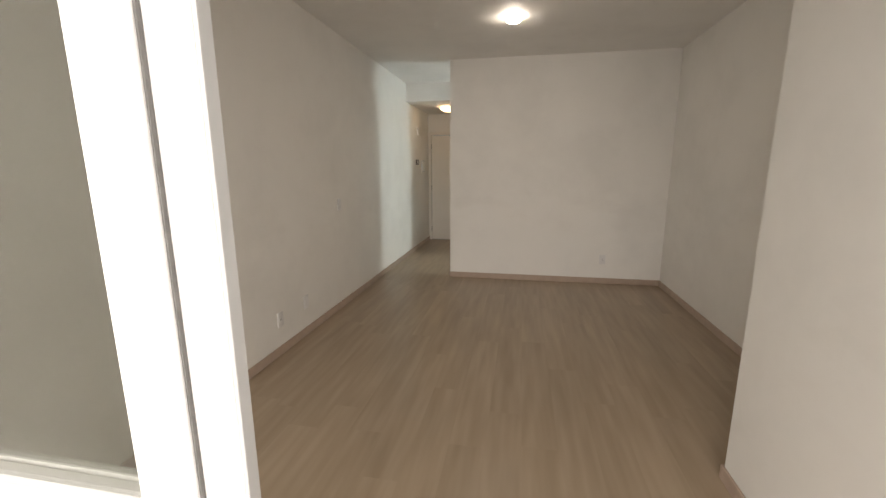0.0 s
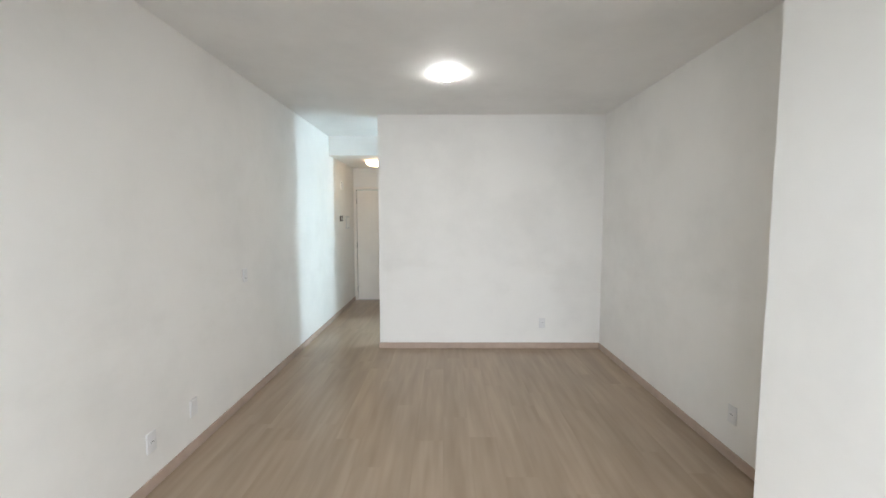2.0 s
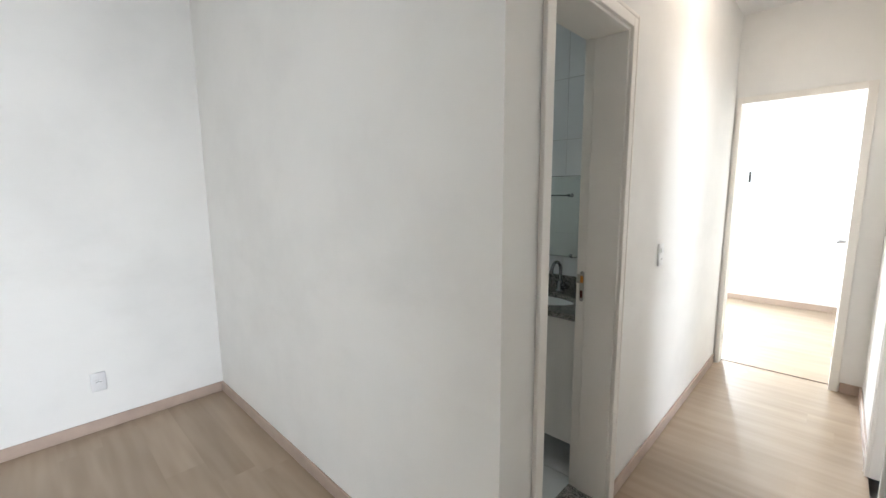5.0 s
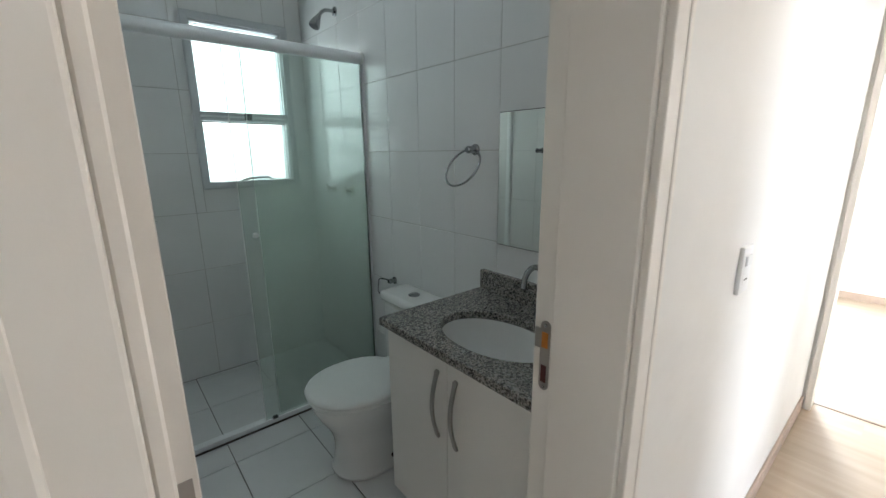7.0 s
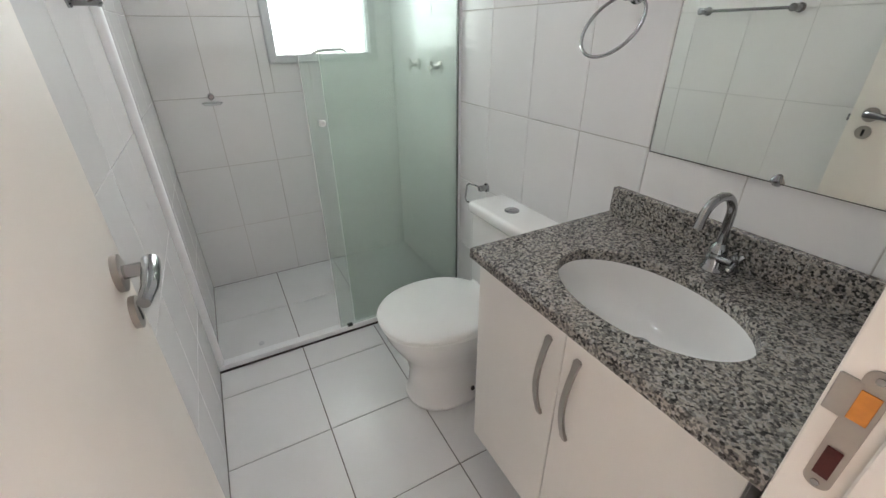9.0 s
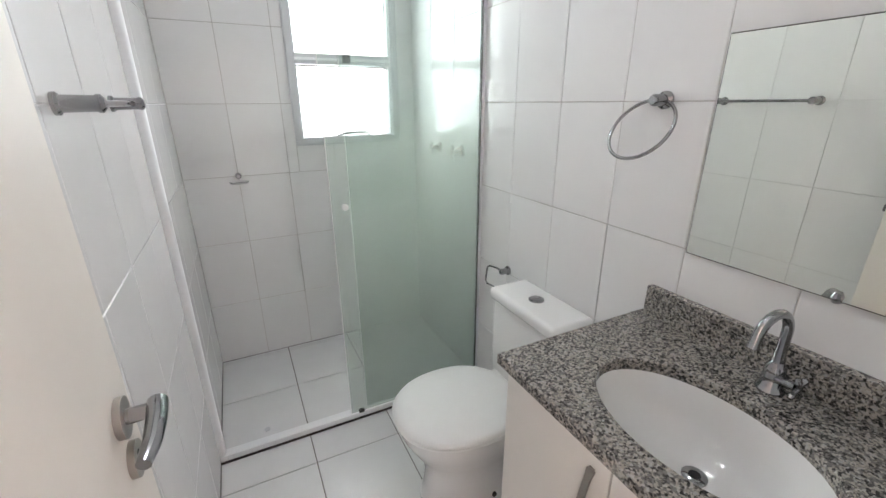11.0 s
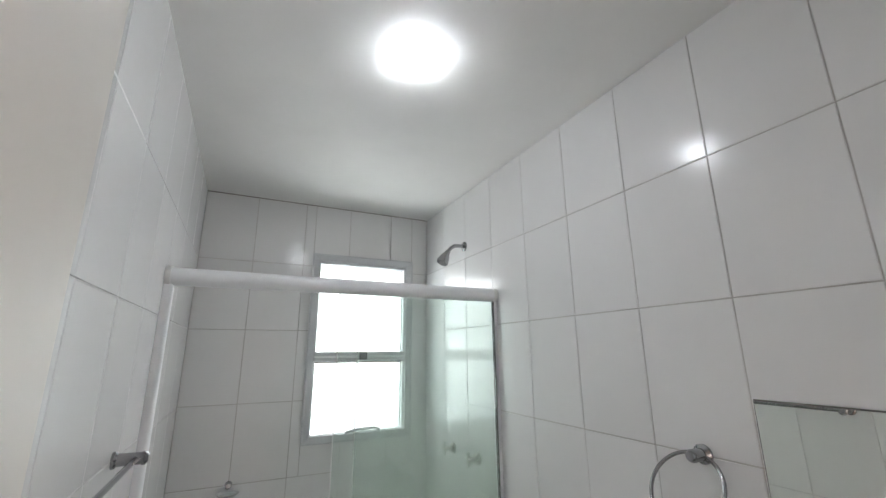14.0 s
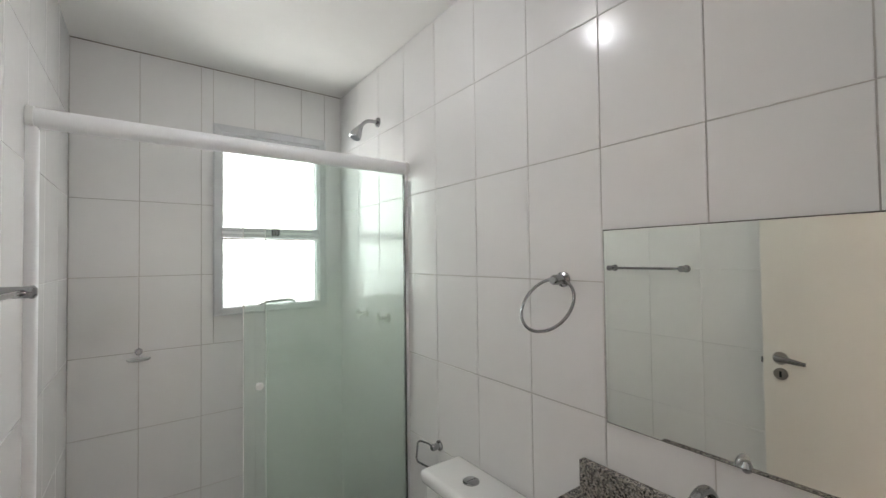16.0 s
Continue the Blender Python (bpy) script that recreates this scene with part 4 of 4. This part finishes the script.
body = [egg(-0.147, 0.20, 0.136, 0.0), egg(-0.150, 0.20, 0.139, 0.006), egg(-0.150, 0.20, 0.139, 0.016), egg(-0.143, 0.20, 0.132, 0.024), egg(-0.135, 0.20, 0.124, 0.08),
        egg(-0.131, 0.20, 0.121, 0.13), egg(-0.136, 0.21, 0.126, 0.18), egg(-0.158, 0.23, 0.142, 0.235), egg(-0.192, 0.26, 0.163, 0.29), egg(-0.217, 0.28, 0.178, 0.34),
        egg(-0.227, 0.29, 0.185, 0.378), egg(-0.219, 0.29, 0.178, 0.386)]
part("bowl", loft(body), CERAMIC, wc, smooth=True)
part("seat", loft([egg(-0.228, 0.205, 0.186, 0.387), egg(-0.234, 0.207, 0.191, 0.390), egg(-0.234, 0.207, 0.191, 0.397), egg(-0.230, 0.205, 0.187, 0.4005)]), PLASTIC, wc, "white plastic seat", True)
part("lid", loft([egg(-0.231, 0.208, 0.188, 0.4015), egg(-0.239, 0.212, 0.195, 0.406), egg(-0.240, 0.212, 0.196, 0.414), egg(-0.236, 0.211, 0.192, 0.421), egg(-0.224, 0.206, 0.181, 0.426),
                  egg(-0.195, 0.19, 0.155, 0.429), egg(-0.10, 0.13, 0.08, 0.431)]), PLASTIC, wc, "closed white plastic lid", True)
for yy in (-0.075, 0.075):
    part("hinge", tube([(0.205, yy - 0.018, 0.412), (0.205, yy + 0.018, 0.412)], 0.011, 14), PLASTIC, wc, smooth=True)
tank = part("cistern", box(0.235, -0.186, 0.36, 0.400, 0.168, 0.690, 0.022, 4), CERAMIC, wc, "white ceramic cistern", True)
part("cistern_lid", box(0.222, -0.198, 0.692, 0.405, 0.180, 0.742, 0.020, 5), CERAMIC, tank, smooth=True)
btn = part("flush_button", tube([(0.312, 0, 0.741), (0.312, 0, 0.745), (0.312, 0, 0.748)], 0.026, 28, radii=[0.028, 0.028, 0.024]), CHROME, tank, "chrome dual flush button", True)
part("button_half", box(0.2935, -0.0006, 0.7478, 0.3305, 0.0006, 0.7488), BLACK, btn)
part("neck", box(0.20, -0.11, 0.30, 0.30, 0.11, 0.392, 0.02, 3), CERAMIC, wc, smooth=True)
part("foot_bolt", tube([(0.08, -0.116, 0.062), (0.08, -0.130, 0.060)], 0.009, 14), DARK, wc, "dark bolt cap", True)

# ---- surfaces laid piece by piece ----


def slab_mesh(name, w, h, t, ch, material, drop=0.8, store={}):
    """A flat piece w by h, t thick, with its face at z = 0 and a chamfered rim."""
    key = (name, round(w, 4), round(h, 4))
    if key not in store:
        bm = bmesh.new()
        o = [(-w / 2, -h / 2), (w / 2, -h / 2), (w / 2, h / 2), (-w / 2, h / 2)]
        i = [(x - math.copysign(ch, x), y - math.copysign(ch, y)) for x, y in o]
        rows = [[bm.verts.new((x, y, -t)) for x, y in o], [bm.verts.new((x, y, -ch * drop)) for x, y in o], [bm.verts.new((x, y, 0)) for x, y in i]]
        for a, c in zip(rows, rows[1:]):
            for k in range(4):
                bm.faces.new((a[k], a[(k + 1) % 4], c[(k + 1) % 4], c[k]))
        bm.faces.new(rows[-1])
        store[key] = mesh_of(name, bm, material)
    return store[key]


def lay(name, mesh, parent, m):
    ob = new(name, mesh)
    ob.parent = parent
    ob.matrix_world = m
    return ob


def tile_wall(name, lo, hi, first, step, frames, skip=(), joint=None):
    """Tiles 0.25 by 0.35 m on one bathroom wall. frames: pose whose local x runs along the wall and local y up; lo, hi: reach along local x."""
    joint = joint or GROUT
    backing = solid(name, turned(box(lo, 0, -0.0095, hi, HB, -0.0025), frames), joint, "pale grey grout between white wall tiles", "tile grout")
    if skip:
        bpy.data.objects.remove(backing)
        bm = bmesh.new()
        s0, s1, t0, t1 = skip
        for a, b, c, d in ((lo, 0, s0, HB), (s1, 0, hi, HB), (s0, 0, s1, t0), (s0, t1, s1, HB)):
            add_box(bm, a, b, -0.0095, c, d, -0.0025)
        backing = solid(name, turned(bm, frames), joint, "pale grey grout between white wall tiles", "tile grout")
    J = 0.0028
    xs, x = [lo], first
    while x < hi - 0.02:
        if x > lo + 0.02:
            xs.append(x)
        x += step
    xs.append(hi)
    zs = [0.353 * k for k in range(7)] + [HB]
    rng = random.Random(name)
    for a, b in zip(xs, xs[1:]):
        for c, d in zip(zs, zs[1:]):
            cells = [(a, c, b, d)]
            if skip:
                s0, s1, t0, t1 = skip
                if a < s1 and b > s0 and c < t1 and d > t0:
                    cells = [q for q in ((a, c, min(b, s0), d), (max(a, s1), c, b, d), (max(a, s0), c, min(b, s1), min(d, t0)), (max(a, s0), max(c, t1), min(b, s1), d))
                             if q[2] - q[0] > 0.012 and q[3] - q[1] > 0.012]
            for p, q, r, s in cells:
                w, h = r - p - J, s - q - J
                tilt = pose((p + r) / 2, (q + s) / 2, rng.uniform(-0.0004, 0.0004), rng.uniform(-0.12, 0.12), rng.uniform(-0.12, 0.12), 0)
                lay("tile", slab_mesh("wall_tile", w, h, 0.0055, 0.0012, TILE), backing, frames @ tilt)


UP = Matrix(((1, 0, 0, 0), (0, 0, -1, 0), (0, 1, 0, 0), (0, 0, 0, 1)))   # local x along +x, y up, face towards -y
tile_wall("wall_tiles_north", 0.0, BE - BW, 0.2480, 0.2515, Matrix.Translation((BW, BN, 0)) @ UP, (X0 - BW + 0.002, X1 - BW - 0.002, Z0 + 0.002, Z1 - 0.002))
EAST = Matrix.Translation((BE, BN, 0)) @ pose(0, 0, 0, 0, 0, -90) @ UP
tile_wall("wall_tiles_east", 0.0, BN - BS, 0.2560, 0.2515, EAST)
WEST = Matrix.Translation((BW, BS, 0)) @ pose(0, 0, 0, 0, 0, 90) @ UP
tile_wall("wall_tiles_west", 0.0, BN - BS, (BN - BS) - 0.256 - 0.2515 * 8, 0.2515, WEST, joint=PALE_GROUT)
SOUTH = Matrix.Translation((BE, BS, 0)) @ pose(0, 0, 0, 0, 0, 180) @ UP
tile_wall("wall_tiles_south", 0.0, BE - DX1 - 0.03, 0.2515, 0.2515, SOUTH)

bath_floor = solid("floor_bath", box(BW - 0.010, BS, -0.10, BE + 0.010, BN + 0.010, -0.0035), plain("dark_floor_grout", (0.16, 0.145, 0.13), 0.9, vary=0.25, scale=18), "white square bathroom floor tiles with dark joints", "floor")
fx = [BW, 1.571, 1.930, 2.289, BE]
fy = [BS, 3.052, 3.411, 3.770, 4.129, SY - 0.022]
sy = [SY + 0.022, 4.690, 5.050, BN]
for ys in (fy, sy):
    for c, d in zip(ys, ys[1:]):
        for a, b in zip(fx, fx[1:]):
            lay("tile", slab_mesh("floor_tile", b - a - 0.004, d - c - 0.004, 0.004, 0.0012, FLOOR_TILE), bath_floor, pose((a + b) / 2, (c + d) / 2, 0))
bath_drain = thing("shower_drain", "small round grey drain cover in the shower floor", "drain", pose(1.40, 4.42, 0.0))
part("grate", tube([(0, 0, 0.0), (0, 0, 0.003)], 0.013, 24), GREY_ALUM, bath_drain, smooth=True)

# laminate boards through the living room, corridor, passage and bedroom
rects = [(WX, -1.62, 0.10, 7.92, 5), (-1.62, 0.30, 0.10, NY, 10), (0.30, EX, HALL_S, NY, 4), (EX, 4.16, HALL_S, HALL_N, 16), (4.16, 6.65, 0.72, 3.90, 13)]
bm = bmesh.new()
for x0, x1, y0, y1, n in rects:
    add_box(bm, x0, y0, -0.10, x1, y1, -0.0065)
floor = solid("floor", bm, plain("board_joint", (0.22, 0.175, 0.14), 0.9), "pale oak-look laminate floor boards", "floor")
rng = random.Random(5)
for x0, x1, y0, y1, n in rects:
    w = (x1 - x0) / n
    for i in range(n):
        y = y0 - rng.uniform(0.1, 1.25)
        while y < y1:
            a, b = max(y, y0), min(y + 1.36, y1)
            if b - a > 0.03:
                lay("plank", slab_mesh("board", w, b - a, 0.0075, 0.00004, LAMINATE, 0.5), floor, pose(x0 + (i + 0.5) * w, (a + b) / 2, 0))
            y += 1.36
